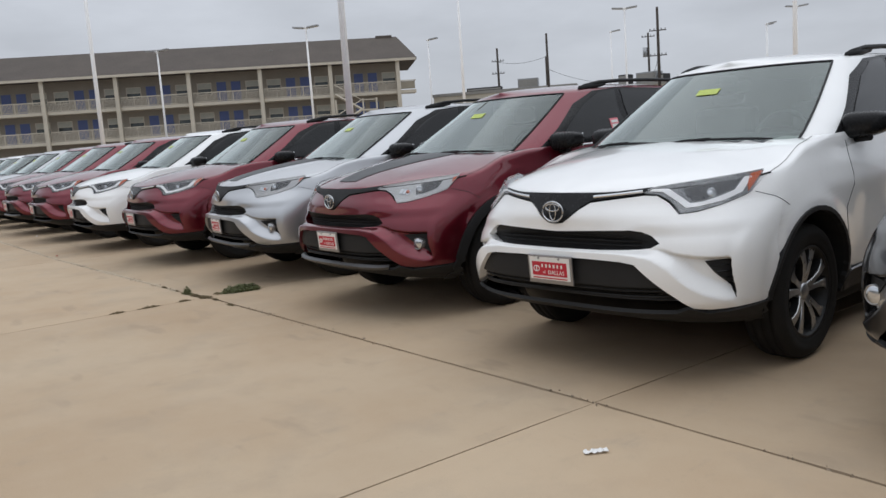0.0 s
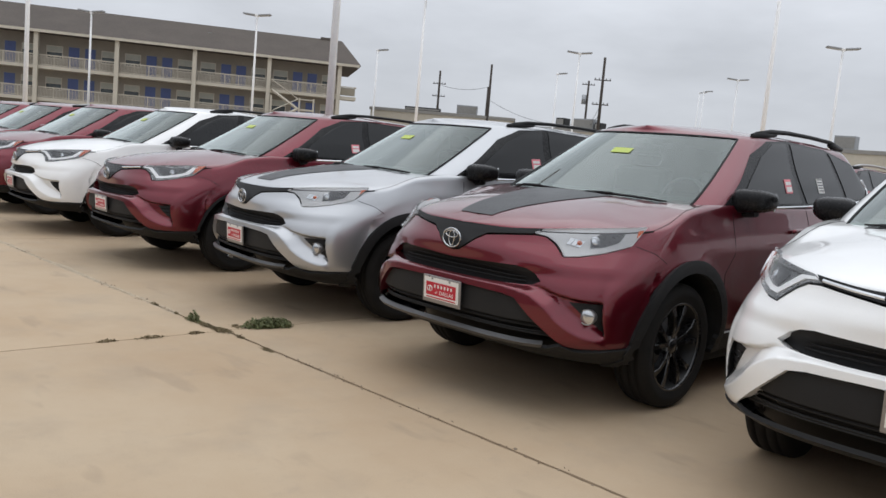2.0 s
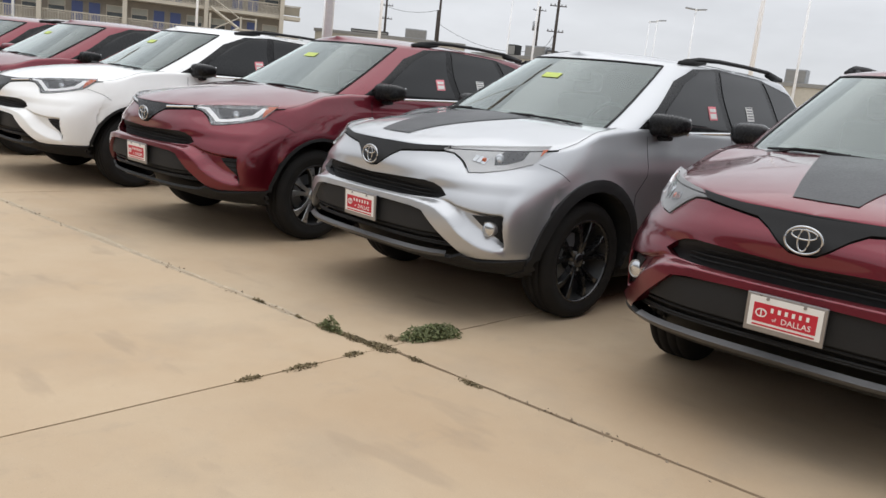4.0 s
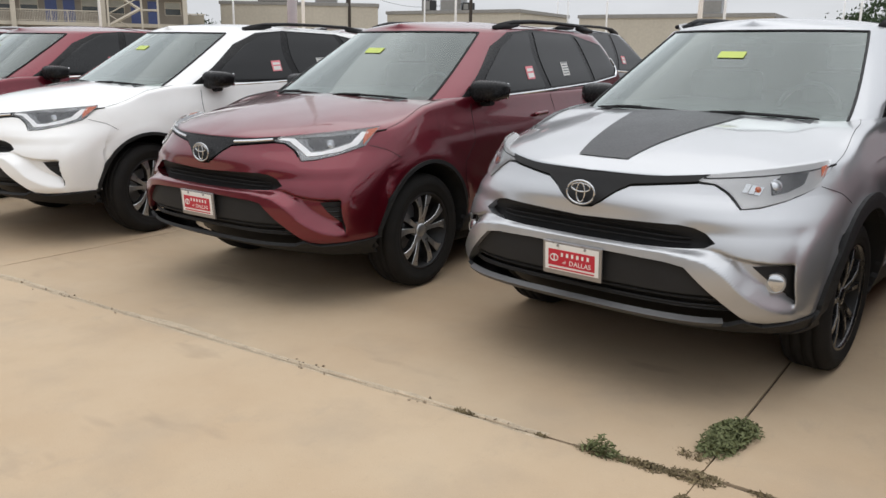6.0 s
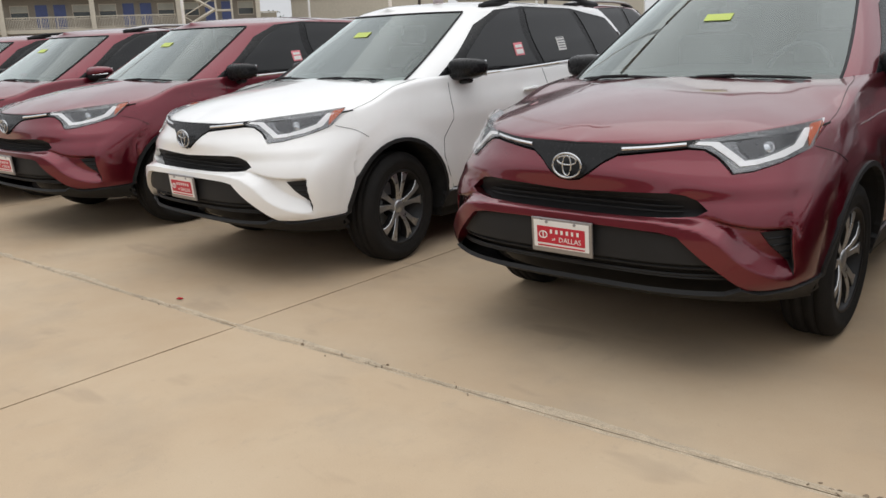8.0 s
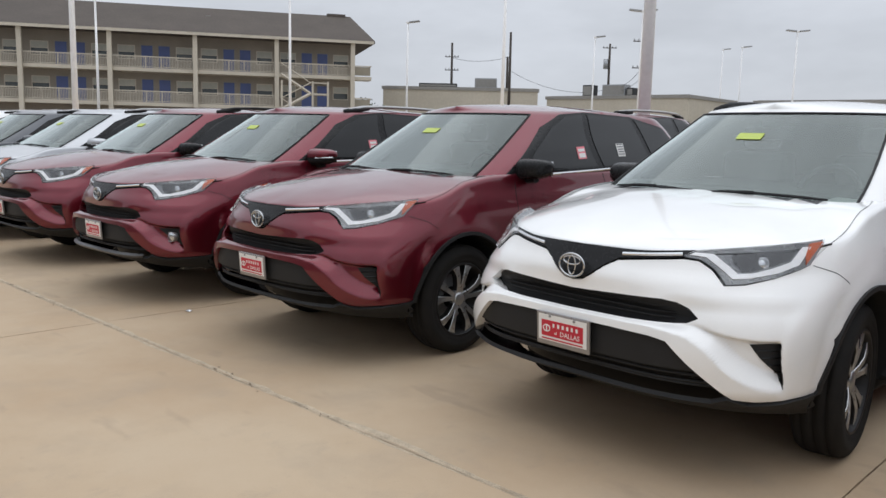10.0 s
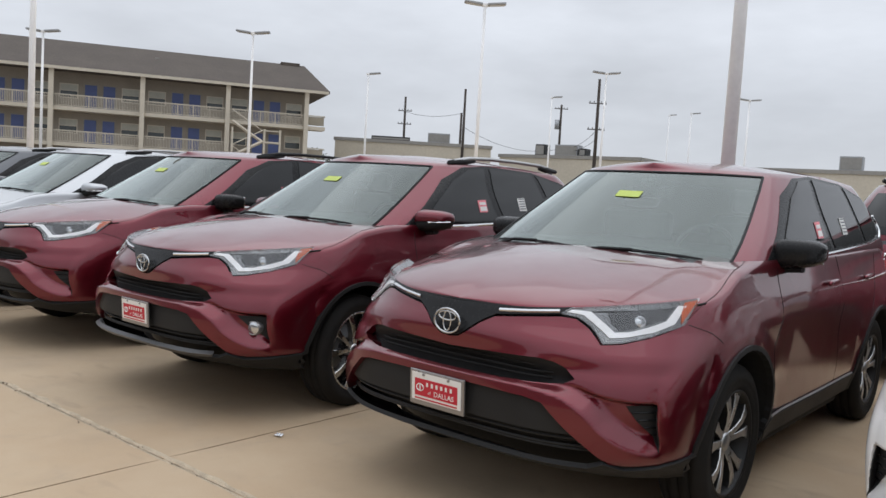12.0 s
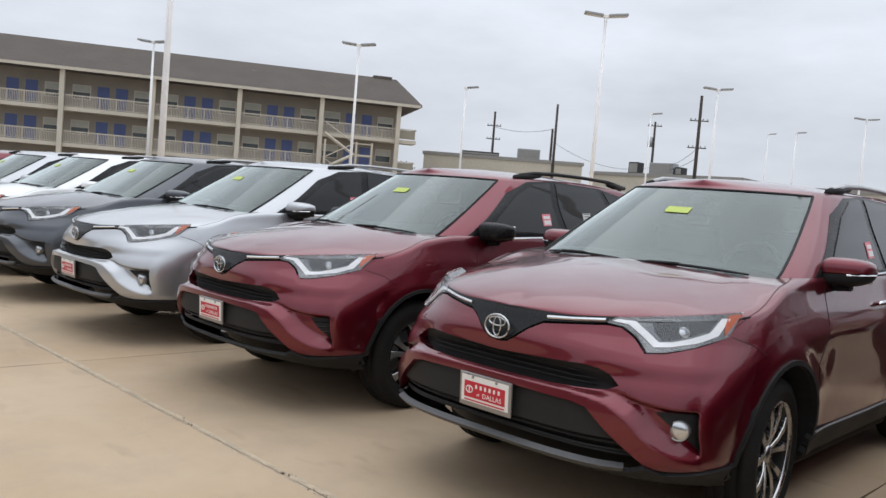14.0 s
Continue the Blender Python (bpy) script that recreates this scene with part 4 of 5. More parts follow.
def build_wheel(root, x, y, kind):
    """A wheel at the flank: tyre, dark dish, rim lip, paired spokes, hub cap, brake disc."""
    sx = 1 if x > 0 else -1
    big = 0.012 if kind != "le" else 0.0
    tread = [(-0.11, 0.235), (-0.112, 0.31), (-0.098, 0.336), (-0.080, 0.347)]
    for c in (-0.052, 0.0, 0.052):
        tread += [(c - 0.006, 0.351), (c - 0.004, 0.343), (c + 0.004, 0.343), (c + 0.006, 0.351)]
    tread += [(0.080, 0.347), (0.098, 0.336), (0.112, 0.31), (0.1135, 0.285), (0.111, 0.282), (0.109, 0.262), (0.10, 0.234 + big), (-0.11, 0.232)]
    wheel = part("wheel", lathe(tread, 48), M["rubber"], root, "black tyre on an alloy wheel", smooth=True)
    wheel.matrix_basis = pose(x - sx * 0.115, y, HUB_Z) @ Matrix.Diagonal((sx, 1.05, 1.05, 1))
    part("rim", lathe(((-0.1, 0.0), (-0.03, 0.0), (-0.03, 0.10), (-0.045, 0.20), (0.085, 0.220 + big), (0.100, 0.233 + big), (0.09, 0.238 + big), (-0.1, 0.238)), 40), M["dark_alloy"], wheel, smooth=True)
    mat = {"le": M["alloy"], "black": M["black_alloy"], "bright": M["bright_alloy"]}[kind]
    part("rim_lip", lathe(((0.088, 0.222 + big), (0.101, 0.226 + big), (0.105, 0.235 + big), (0.098, 0.240 + big)), 48), mat if kind != "le" else M["dark_alloy"], wheel, smooth=True)
    part("brake_disc", lathe(((-0.012, 0.07), (-0.012, 0.15), (-0.028, 0.15)), 32), M["steel"], wheel)
    # along the spoke: share of the radius, angle off the pair's axis, width
    shape = {"le": ((0.0, 0.20, 0.034), (0.3, 0.19, 0.029), (0.6, 0.20, 0.033), (0.85, 0.24, 0.048), (1.0, 0.275, 0.066)),
             "black": ((0.0, 0.16, 0.024), (0.35, 0.18, 0.022), (0.7, 0.23, 0.026), (1.0, 0.29, 0.040)),
             "bright": ((0.0, 0.20, 0.020), (0.35, 0.24, 0.026), (0.7, 0.285, 0.034), (1.0, 0.31, 0.046))}[kind]
    for k in range(5):
        for d in (-1, 1):
            a0 = k * math.tau / 5 + 0.3
            bm = bmesh.new()
            rows = []
            for t, off, wd in shape:
                r = 0.042 + (0.223 + big - 0.042) * t
                a = a0 + d * off
                h = 0.070 + 0.016 * math.sin(t * 2.6) + 0.010 * t
                c, tv = Vector((0, math.cos(a) * r, math.sin(a) * r)), Vector((0, -math.sin(a), math.cos(a)))
                rows.append([bm.verts.new(c + tv * u * wd * 0.5 + Vector((h - dz, 0, 0))) for u, dz in ((-1.1, 0.045), (-1, 0.004), (-0.85, 0.0), (0.85, 0.0), (1, 0.004), (1.1, 0.045))])
            for r0, r1 in zip(rows, rows[1:]):
                for i in range(5):
                    f = bm.faces.new((r0[i], r0[i + 1], r1[i + 1], r1[i]))
                    f.material_index = 1 if i in (0, 4) else 0
            bmesh.ops.recalc_face_normals(bm, faces=bm.faces[:])
            part("spoke", bm, [mat, M["dark_alloy"] if kind == "le" else mat], wheel)
    for k in range(5):
        a = k * math.tau / 5 + 0.3 + math.pi / 5
        part("wheel_nut", tube([(0.04, 0.055 * math.cos(a), 0.055 * math.sin(a)), (0.068, 0.055 * math.cos(a), 0.055 * math.sin(a))], 0.010, 6), M["steel"], wheel)
    part("hub_cap", lathe(((0.03, 0.047), (0.072, 0.044), (0.080, 0.033), (0.082, 0.0)), 20), mat, wheel, smooth=True)
    return wheel


def letters(text, size):
    """Raised letters of the built-in font, centred, standing up and facing -y."""
    cu = bpy.data.curves.new("letters", "FONT")
    cu.body, cu.size, cu.extrude, cu.align_x, cu.align_y, cu.resolution_u = text, size, 0.0008, "CENTER", "CENTER", 2
    ob = new("letters", cu)
    me = bpy.data.meshes.new_from_object(ob.evaluated_get(bpy.context.evaluated_depsgraph_get()))
    bpy.data.objects.remove(ob)
    bm = bmesh.new()
    bm.from_mesh(me)
    bpy.data.meshes.remove(me)
    bm.transform(Matrix.Rotation(math.pi / 2, 4, "X"))
    return bm


def build_car(trim):
    root = new("suv")
    build_body(root)
    build_cabin(root)
    adv, le, xle = trim == "stripe", trim in ("plain", "bare"), trim == "fog"
    X, Y = "x", "y"
    # painted bumper skin round the two grilles
    skin = [(X, 0.0, 0.826), (X, 0.05, 0.832), (X, 0.095, 0.86), (X, 0.15, 0.905), (X, 0.205, 0.936), (X, 0.34, 0.952), (X, 0.47, 0.966), (X, 0.525, 0.962), (X, 0.575, 0.932), (X, 0.64, 0.872),
            (X, 0.70, 0.878), (X, 0.765, 0.902), (Y, 0.46, 0.945), (Y, 0.56, 1.0), (Y, 0.62, 1.03), (Y, 0.66, 0.93), (Y, 0.60, 0.80), (Y, 0.575, 0.735), (X, 0.70, 0.735), (X, 0.592, 0.735),
            (X, 0.545, 0.775), (X, 0.50, 0.795), (X, 0.44, 0.804), (X, 0.25, 0.798), (X, 0.0, 0.788)]
    patch("bumper_skin", skin, M["red"], root, both=True, thick=0.032, step=(0.03, 0.02))
    # proud bar below the grille, running out into the arms and the scoops above them
    arm = [(X, 0.0, 0.660), (X, 0.24, 0.660), (X, 0.43, 0.655), (X, 0.505, 0.643), (X, 0.60, 0.555), (X, 0.735, 0.420), (X, 0.79, 0.410), (Y, 0.535, 0.412), (Y, 0.56, 0.62), (Y, 0.575, 0.748),
           (X, 0.70, 0.748), (X, 0.600, 0.745), (X, 0.55, 0.716), (X, 0.5, 0.710), (X, 0.3, 0.704), (X, 0.0, 0.702)]
    patch("bumper_bar", arm, M["red"], root, both=True, thick=0.07, step=(0.009, 0.008))
    # badge band under the hood
    band = [(X, 0.0, 0.838), (X, 0.055, 0.842), (X, 0.10, 0.872), (X, 0.155, 0.915), (X, 0.21, 0.946), (X, 0.34, 0.960), (X, 0.465, 0.974), (X, 0.50, 1.003), (X, 0.34, 0.988), (X, 0.18, 0.979), (X, 0.0, 0.976)]
    grille = patch("upper_grille", band, M["plastic"] if adv else M["gloss_black"], root, both=True, lift=0.006, thick=0.03)
    for sx in (1, -1):
        if not adv:
            pts = on_shell(LOWER, [(X, 0.22, 0.963), (X, 0.34, 0.972), (X, 0.46, 0.984)], 0.009, sx)
            part("grille_trim", tube(pts, 0.008, 6), M["chrome"], grille, "thin chrome strip")
    for z in (0.725, 0.748, 0.771):
        pts = on_shell(LOWER, [(X, 0.001, z), (X, 0.3, z + 0.004), (X, 0.5, z + 0.008)], -0.05)
        pts = [Vector((-p.x, p.y, p.z)) for p in pts[:0:-1]] + pts
        part("grille_slat", tube(pts, 0.005, 6), M["seam"], grille)
    intake = [(X, 0.0, 0.520), (X, 0.4, 0.520), (X, 0.645, 0.525), (X, 0.59, 0.585), (X, 0.52, 0.640), (X, 0.3, 0.657), (X, 0.0, 0.657)]
    patch("intake_panel", intake, M["plastic"], root, both=True, lift=-0.026, thick=0.03, step=(0.02, 0.02))
    for z in (0.435, 0.465, 0.495):
        e = 0.76 - (z - 0.43) * 0.6
        pts = on_shell(LOWER, [(X, 0.001, z), (X, e * 0.6, z), (X, e, z + 0.004)], -0.05)
        pts = [Vector((-p.x, p.y, p.z)) for p in pts[:0:-1]] + pts
        part("intake_slat", tube(pts, 0.006, 6), M["plastic"], root)
    # lower black chin
    chin = [(X, 0.0, 0.30), (X, 0.5, 0.30), (Y, 0.40, 0.30), (Y, 0.55, 0.31), (Y, 0.53, 0.41), (X, 0.77, 0.40), (X, 0.72, 0.43), (X, 0.66, 0.405), (X, 0.4, 0.40), (X, 0.0, 0.40)]
    patch("chin", chin, M["plastic"], root, both=True, lift=0.012, thick=0.02)
    if not le:
        strip = [(X, 0.0, 0.412), (X, 0.3, 0.412), (X, 0.58, 0.416), (X, 0.645, 0.42), (X, 0.655, 0.434), (X, 0.58, 0.430), (X, 0.3, 0.427), (X, 0.0, 0.427)]
        patch("skid_strip", strip, M["skid"], root, both=True, lift=0.024, thick=0.03, label="satin silver skid strip")
    # emblem: plain oval rings
    ring = lambda a, b, cx=0, cz=0: [(cx + a * math.cos(t), 0, cz + b * math.sin(t)) for t in [k * math.tau / 36 for k in range(36)]]
    emb = part("emblem", tube(ring(0.070, 0.052), 0.0052, 8, True), M["badge"], root, "chrome oval badge", smooth=True)
    emb.location = (0, -0.058, 0.893)
    part("emblem_oval", tube(ring(0.021, 0.043), 0.0040, 8, True), M["badge"], emb, smooth=True)
    part("emblem_bar", tube(ring(0.048, 0.019, 0, 0.022), 0.0040, 8, True), M["badge"], emb, smooth=True)
    # licence plate with plain bars for its writing
    plate = part("plate", box((-0.152, -0.006, -0.078), (0.152, 0.006, 0.078), 0.004), M["plate_frame"], root, "dealer plate in a grey metal frame")
    plate.matrix_basis = pose(0, -0.098, 0.588, 4, 0, 0)
    part("plate_face", box((-0.138, -0.0085, -0.055), (0.138, -0.005, 0.067)), M["plate"], plate)
    part("plate_panel", box((-0.120, -0.0105, -0.034), (0.120, -0.0075, 0.042), 0.0012), M["plate_red"], plate, "red printed panel")
    part("plate_mark", tube([(-0.088 + 0.02 * math.cos(t), -0.0115, 0.004 + 0.015 * math.sin(t)) for t in [k * math.tau / 20 for k in range(20)]], 0.0028, 5, True), M["plate"], plate)
    part("plate_mark", tube([(-0.088, -0.0115, -0.009), (-0.088, -0.0115, 0.017)], 0.003, 5), M["plate"], plate)
    for k, w in enumerate((0.018, 0.021, 0.020, 0.021, 0.018, 0.020)):
        x0 = -0.052 + 0.0265 * k
        part("plate_bar", box((x0, -0.0122, 0.012), (x0 + w * 0.55, -0.0100, 0.030)), M["plate"], plate)
    word = part("plate_word", letters("DALLAS", 0.032), M["plate"], plate, "white raised lettering")
    word.matrix_basis = pose(0.046, -0.0108, -0.014)
    word = part("plate_word", letters("of", 0.020), M["plate"], plate)
    word.matrix_basis = pose(-0.036, -0.0108, -0.014)
    part("plate_line", box((-0.118, -0.0105, -0.049), (0.118, -0.0082, -0.043)), M["plate_red"], plate)
    for x in (-0.07, 0.07):
        part("plate_screw", lathe(((-0.014, 0.0), (-0.013, 0.006), (-0.008, 0.007)), 10, "Y"), M["plate_frame"], plate).location = (x, 0, 0.062)
    for sx in (1, -1):
        def side(ob):
            if sx < 0:
                ob.matrix_basis = Matrix.Diagonal((-1, 1, 1, 1)) @ ob.matrix_basis
            return ob
        # headlight
        hl = [(X, 0.468, 0.976), (X, 0.53, 0.968), (X, 0.585, 0.935), (X, 0.645, 0.876), (X, 0.70, 0.882), (X, 0.768, 0.906), (Y, 0.47, 0.95), (Y, 0.58, 1.035), (Y, 0.60, 1.052), (Y, 0.50, 1.042), (X, 0.64, 1.018), (X, 0.50, 0.998)]
        lamp = side(patch("headlight", hl, M["satin"] if adv else M["lamp_dark"], root, lift=0.002, thick=0.03))
        guide = [(X, 0.485, 0.984), (X, 0.545, 0.978), (X, 0.605, 0.936), (X, 0.655, 0.898), (X, 0.70, 0.902), (X, 0.765, 0.922), (Y, 0.43, 0.955), (Y, 0.52, 1.025), (Y, 0.48, 1.026), (Y, 0.40, 0.968), (X, 0.745, 0.941), (X, 0.70, 0.922), (X, 0.662, 0.918), (X, 0.62, 0.952), (X, 0.565, 0.992), (X, 0.50, 0.994)]
        if not adv:
            patch("light_guide", guide, M["drl"], lamp, lift=0.006, thick=0.012, label="white L-shaped light guide", step=(0.03, 0.03))
        lens = [(X, 0.64, 0.955), (X, 0.672, 0.927), (X, 0.70, 0.932), (X, 0.745, 0.951), (Y, 0.40, 0.975), (Y, 0.46, 1.018), (X, 0.70, 1.004), (X, 0.62, 0.99)]
        if adv:
            lens = [(X, 0.715, 0.925), (X, 0.755, 0.935), (Y, 0.41, 0.965), (Y, 0.46, 1.012), (X, 0.725, 1.004), (X, 0.70, 0.97)]
        patch("lamp_lens", lens, M["lens_dark"], lamp, lift=0.005, thick=0.01, step=(0.03, 0.03))
        # facets of the inner reflector
        for k in range(3 if adv else 0):
            x0, z0 = 0.622 + 0.020 * k, 0.938 - 0.005 * k
            patch("reflector_facet", [(X, x0, z0), (X, x0 + 0.016, z0 - 0.003), (X, x0 + 0.022, z0 + 0.03), (X, x0 + 0.004, z0 + 0.033)], M["badge"], lamp, lift=0.007 + 0.002 * (k % 2), thick=0.008, step=(0.03, 0.03))
        amber = [(Y, 0.462, 0.956), (Y, 0.575, 1.034), (Y, 0.592, 1.047), (Y, 0.520, 1.038), (Y, 0.480, 0.998)]
        if adv:
            patch("side_reflector", [(Y, 0.515, 0.992), (Y, 0.57, 1.030), (Y, 0.575, 1.036), (Y, 0.54, 1.030)], M["amber"], lamp, lift=0.006, thick=0.012, label="dark red side reflector", step=(0.03, 0.03))
        else:
            patch("amber_reflector", amber, M["amber"], lamp, lift=0.006, thick=0.012, label="amber side reflector", step=(0.03, 0.03))
        c = plan(LOWER, by_x(0.72, 0.965), 0.965)
        nn = shell_normal(LOWER, by_x(0.72, 0.965), 0.965)
        proj = part("projector", lathe(((-0.02, 0.042), (0.0, 0.04), (0.004, 0.03), (0.012, 0.022), (0.016, 0.0)), 24), M["lamp_chrome"], lamp, smooth=True)
        proj.matrix_basis = Matrix.Translation(c - nn * 0.006) @ nn.to_track_quat("X", "Z").to_matrix().to_4x4()
        if adv:
            c2 = plan(LOWER, by_x(0.668, 0.948), 0.948)
            part("amber_bulb", lathe(((0.0, 0.016), (0.010, 0.013), (0.014, 0.0)), 14), M["amber"], lamp, "amber indicator bulb", smooth=True).matrix_basis = Matrix.Translation(c2) @ nn.to_track_quat("X", "Z").to_matrix().to_4x4()
        patch("lamp_cover", hl, M["cover"], lamp, lift=0.016, thick=0.014).visible_shadow = False
        # fog pocket
        pocket = [(X, 0.715, 0.648), (X, 0.78, 0.648), (X, 0.846, 0.646), (X, 0.857, 0.485), (X, 0.825, 0.515), (X, 0.765, 0.590)]
        if le:
            pocket = [(X, 0.752, 0.645), (X, 0.80, 0.648), (X, 0.846, 0.648), (X, 0.860, 0.462), (X, 0.840, 0.495), (X, 0.785, 0.585)]
        fogp = side(patch("fog_pocket", pocket, M["plastic"], root, lift=0.004, thick=0.01, step=(0.01, 0.02)))
        if le:
            for z in (0.53, 0.56, 0.59, 0.62):
                part("pocket_slat", tube(on_shell(LOWER, [(X, 0.842 - (z - 0.49) * 0.56, z), (X, 0.846, z)], 0.006), 0.004, 5), M["gloss_black"], fogp)
        else:
            cf = plan(LOWER, by_x(0.788, 0.578), 0.578)
            nf = Vector((0.30, -1.0, 0.0)).normalized()
            fl = part("fog_lamp", lathe(((-0.05, 0.043), (0.006, 0.043), (0.010, 0.040), (0.005, 0.036)), 24), M["satin"], fogp, "round clear fog lamp", smooth=True)
            fl.matrix_basis = Matrix.Translation(cf + nf * 0.013) @ nf.to_track_quat("X", "Z").to_matrix().to_4x4()
            bowl = part("fog_bowl", lathe(((0.006, 0.0375), (0.011, 0.027), (0.014, 0.012), (0.0145, 0.0)), 24), M["lamp_chrome"], fogp, smooth=True)
            bowl.matrix_basis = fl.matrix_basis.copy()
        # wheel-arch cladding and sill
        reach = 0.512 if adv else 0.466
        for y, a0, a1 in ((HUB_Y, -12, 190), (REAR_Y, -10, 190)):
            inner, outer = [], []
            for k in range(25):
                a = radians(a0 + (a1 - a0) * k / 24)
                inner.append((Y, y + 0.442 * math.cos(a), max(0.29, HUB_Z + 0.442 * math.sin(a))))
                outer.append((Y, y + reach * math.cos(a), max(0.29, HUB_Z + reach * math.sin(a))))
            side(patch("arch_cladding", inner + outer[::-1], M["plastic"], root, lift=0.012 if not adv else 0.02, thick=0.03))
        sill = [(Y, HUB_Y + 0.47, 0.292), (Y, REAR_Y - 0.47, 0.292), (Y, REAR_Y - 0.475, 0.405), (Y, 2.3, 0.40), (Y, HUB_Y + 0.48, 0.405)]
        sl = side(patch("sill_cladding", sill, M["plastic"], root, lift=0.016, thick=0.03))
        part("sill_line", tube(on_shell(LOWER, [(Y, HUB_Y + 0.50, 0.41), (Y, 2.3, 0.405), (Y, REAR_Y - 0.49, 0.41)], 0.006), 0.006, 5), M["satin"], sl)
        # windows with a bright strip under them
        surround = [(Y, 1.40, 1.165), (Y, 2.6, 1.212), (Y, 3.45, 1.25), (Y, 3.9, 1.295), (Y, 4.04, 1.40), (Y, 3.82, 1.572), (Y, 3.3, 1.656), (Y, 2.62, 1.672), (Y, 2.28, 1.644), (Y, 2.0, 1.536), (Y, 1.70, 1.335)]
        sur = side(patch("window_surround", surround, M["gloss_black"], root, UPPER, lift=0.002, thick=0.01))
        for nm, poly in WINDOWS:
            patch(nm, poly, M["tint"], sur, UPPER, lift=0.007, thick=0.006, label="dark tinted glass")
        part("window_strip", tube(on_shell(UPPER, [(Y, 1.62, 1.178), (Y, 2.6, 1.212), (Y, 3.45, 1.25), (Y, 3.9, 1.295), (Y, 4.03, 1.39), (Y, 3.97, 1.45)], 0.008), 0.010, 6), M["chrome"], sur, "bright chrome strip")
        st = patch("door_sticker", [(Y, 2.35, 1.295), (Y, 2.46, 1.3), (Y, 2.46, 1.395), (Y, 2.35, 1.39)], M["pink"], sur, UPPER, lift=0.011, thick=0.002, label="red and white window sticker")
        for za, zb in ((1.306, 1.34), (1.352, 1.374)):
            patch("sticker_print", [(Y, 2.362, za), (Y, 2.448, za + 0.004), (Y, 2.448, zb + 0.004), (Y, 2.362, zb)], M["paper"], st, UPPER, lift=0.013, thick=0.001)
        st = patch("price_sheet", [(Y, 2.93, 1.315), (Y, 3.04, 1.32), (Y, 3.04, 1.425), (Y, 2.93, 1.42)], M["paper"], sur, UPPER, lift=0.011, thick=0.002, label="white printed sheet in the window")
        for z in (1.33, 1.35, 1.37, 1.39, 1.41):
            patch("print_line", [(Y, 2.94, z), (Y, 3.03, z + 0.003), (Y, 3.03, z + 0.010), (Y, 2.94, z + 0.007)], M["ink"], st, UPPER, lift=0.013, thick=0.001)
        # door gaps and handles
        for pts in ([(Y, 1.52, 1.15), (Y, 1.50, 0.9), (Y, 1.50, 0.42)], [(Y, 2.64, 1.19), (Y, 2.66, 0.8), (Y, 2.68, 0.42)], [(Y, 3.62, 1.19), (Y, 3.46, 0.95), (Y, 3.22, 0.62), (Y, 3.12, 0.42)], [(Y, 1.50, 0.42), (Y, 2.3, 0.418), (Y, 3.1, 0.42)]):
            side(part("door_gap", tube(on_shell(LOWER, pts, 0.0), 0.0022, 5), M["seam"], root))
        for y in (2.42, 3.28):
            p = on_shell(LOWER, [(Y, y - 0.1, 1.035), (Y, y - 0.06, 1.04), (Y, y + 0.06, 1.045), (Y, y + 0.1, 1.045)], 0.022, 1, 2)
            side(part("door_handle", tube(p, [0.006] + [0.016] * (len(p) - 2) + [0.006], 8), M["red"] if not xle else M["chrome"], root, smooth=True))
        side(part("fender_gap", tube(on_shell(LOWER, [(Y, 0.50, 0.952), (Y, 0.62, 0.915), (Y, 0.70, 0.865)], 0.0), 0.0018, 5), M["seam"], root))
        # hood cut line from the headlight to the windscreen
        pts = [hood_point(s, r) + Vector((0, 0, 0.0015)) for s, r in ((0.83, 0.0), (0.88, 0.02), (0.92, 0.035), (0.97, 0.05), (1.0, 0.055), (1.04, 0.065), (1.07, 0.09), (1.085, 0.13))]
        side(part("hood_gap", tube(pts, 0.0012, 5), M["seam"], root))
        pts = [hood_point(s, 0.0) + Vector((0, -0.003, -0.004)) for s in [k * 0.83 / 16 for k in range(17)]]
        side(part("hood_lip_gap", tube(pts, 0.005, 5), M["seam"], root))
        # door mirror: lower shell, upper cap, glass, foot and sail
        def housing(lo, hi, grow):
            bm = bmesh.new()
            bmesh.ops.create_uvsphere(bm, u_segments=28, v_segments=20, radius=1)
            sq = lambda t, e: math.copysign(abs(t) ** e, t)
            for v in bm.verts:
                x, y, z = v.co
                z = min(max(z, lo), hi)
                v.co = (sq(x, 0.6) * 0.120 * grow, sq(y, 0.75) * 0.098 * grow + 0.035 * x, sq(z, 0.6) * 0.074 * grow * (1 - 0.22 * x) + 0.010 * x)
            return bm
        mir = part("door_mirror", housing(-1, 1, 1.0), M["plastic"] if xle else M["gloss_black"], root, "black door mirror" if not xle else "door mirror with a painted cap", smooth=True)
        mir.location = (0.925, 1.655, 1.235)
        side(mir)
        if xle:
            part("mirror_cap", housing(-0.02, 1, 1.03), M["red"], mir, "painted mirror cap", smooth=True)
            part("mirror_lamp", tube([(0.02, -0.098, -0.012), (0.09, -0.06, -0.008), (0.128, 0.02, -0.004)], 0.006, 6), M["chrome"], mir)
        part("mirror_glass", box((-0.095, 0.088, -0.055), (0.092, 0.104, 0.055), 0.008), M["chrome"], mir)
        part("mirror_foot", tube([(-0.15, 0.02, -0.085), (-0.08, 0.01, -0.088), (0.02, 0.0, -0.080)], [0.045, 0.034, 0.03], 8, flat=0.6), M["plastic"], mir)
        part("mirror_sail", tube([(-0.11, 0.10, -0.06), (-0.105, 0.03, -0.02), (-0.125, 0.12, 0.05)], 0.03, 6), M["plastic"], mir)
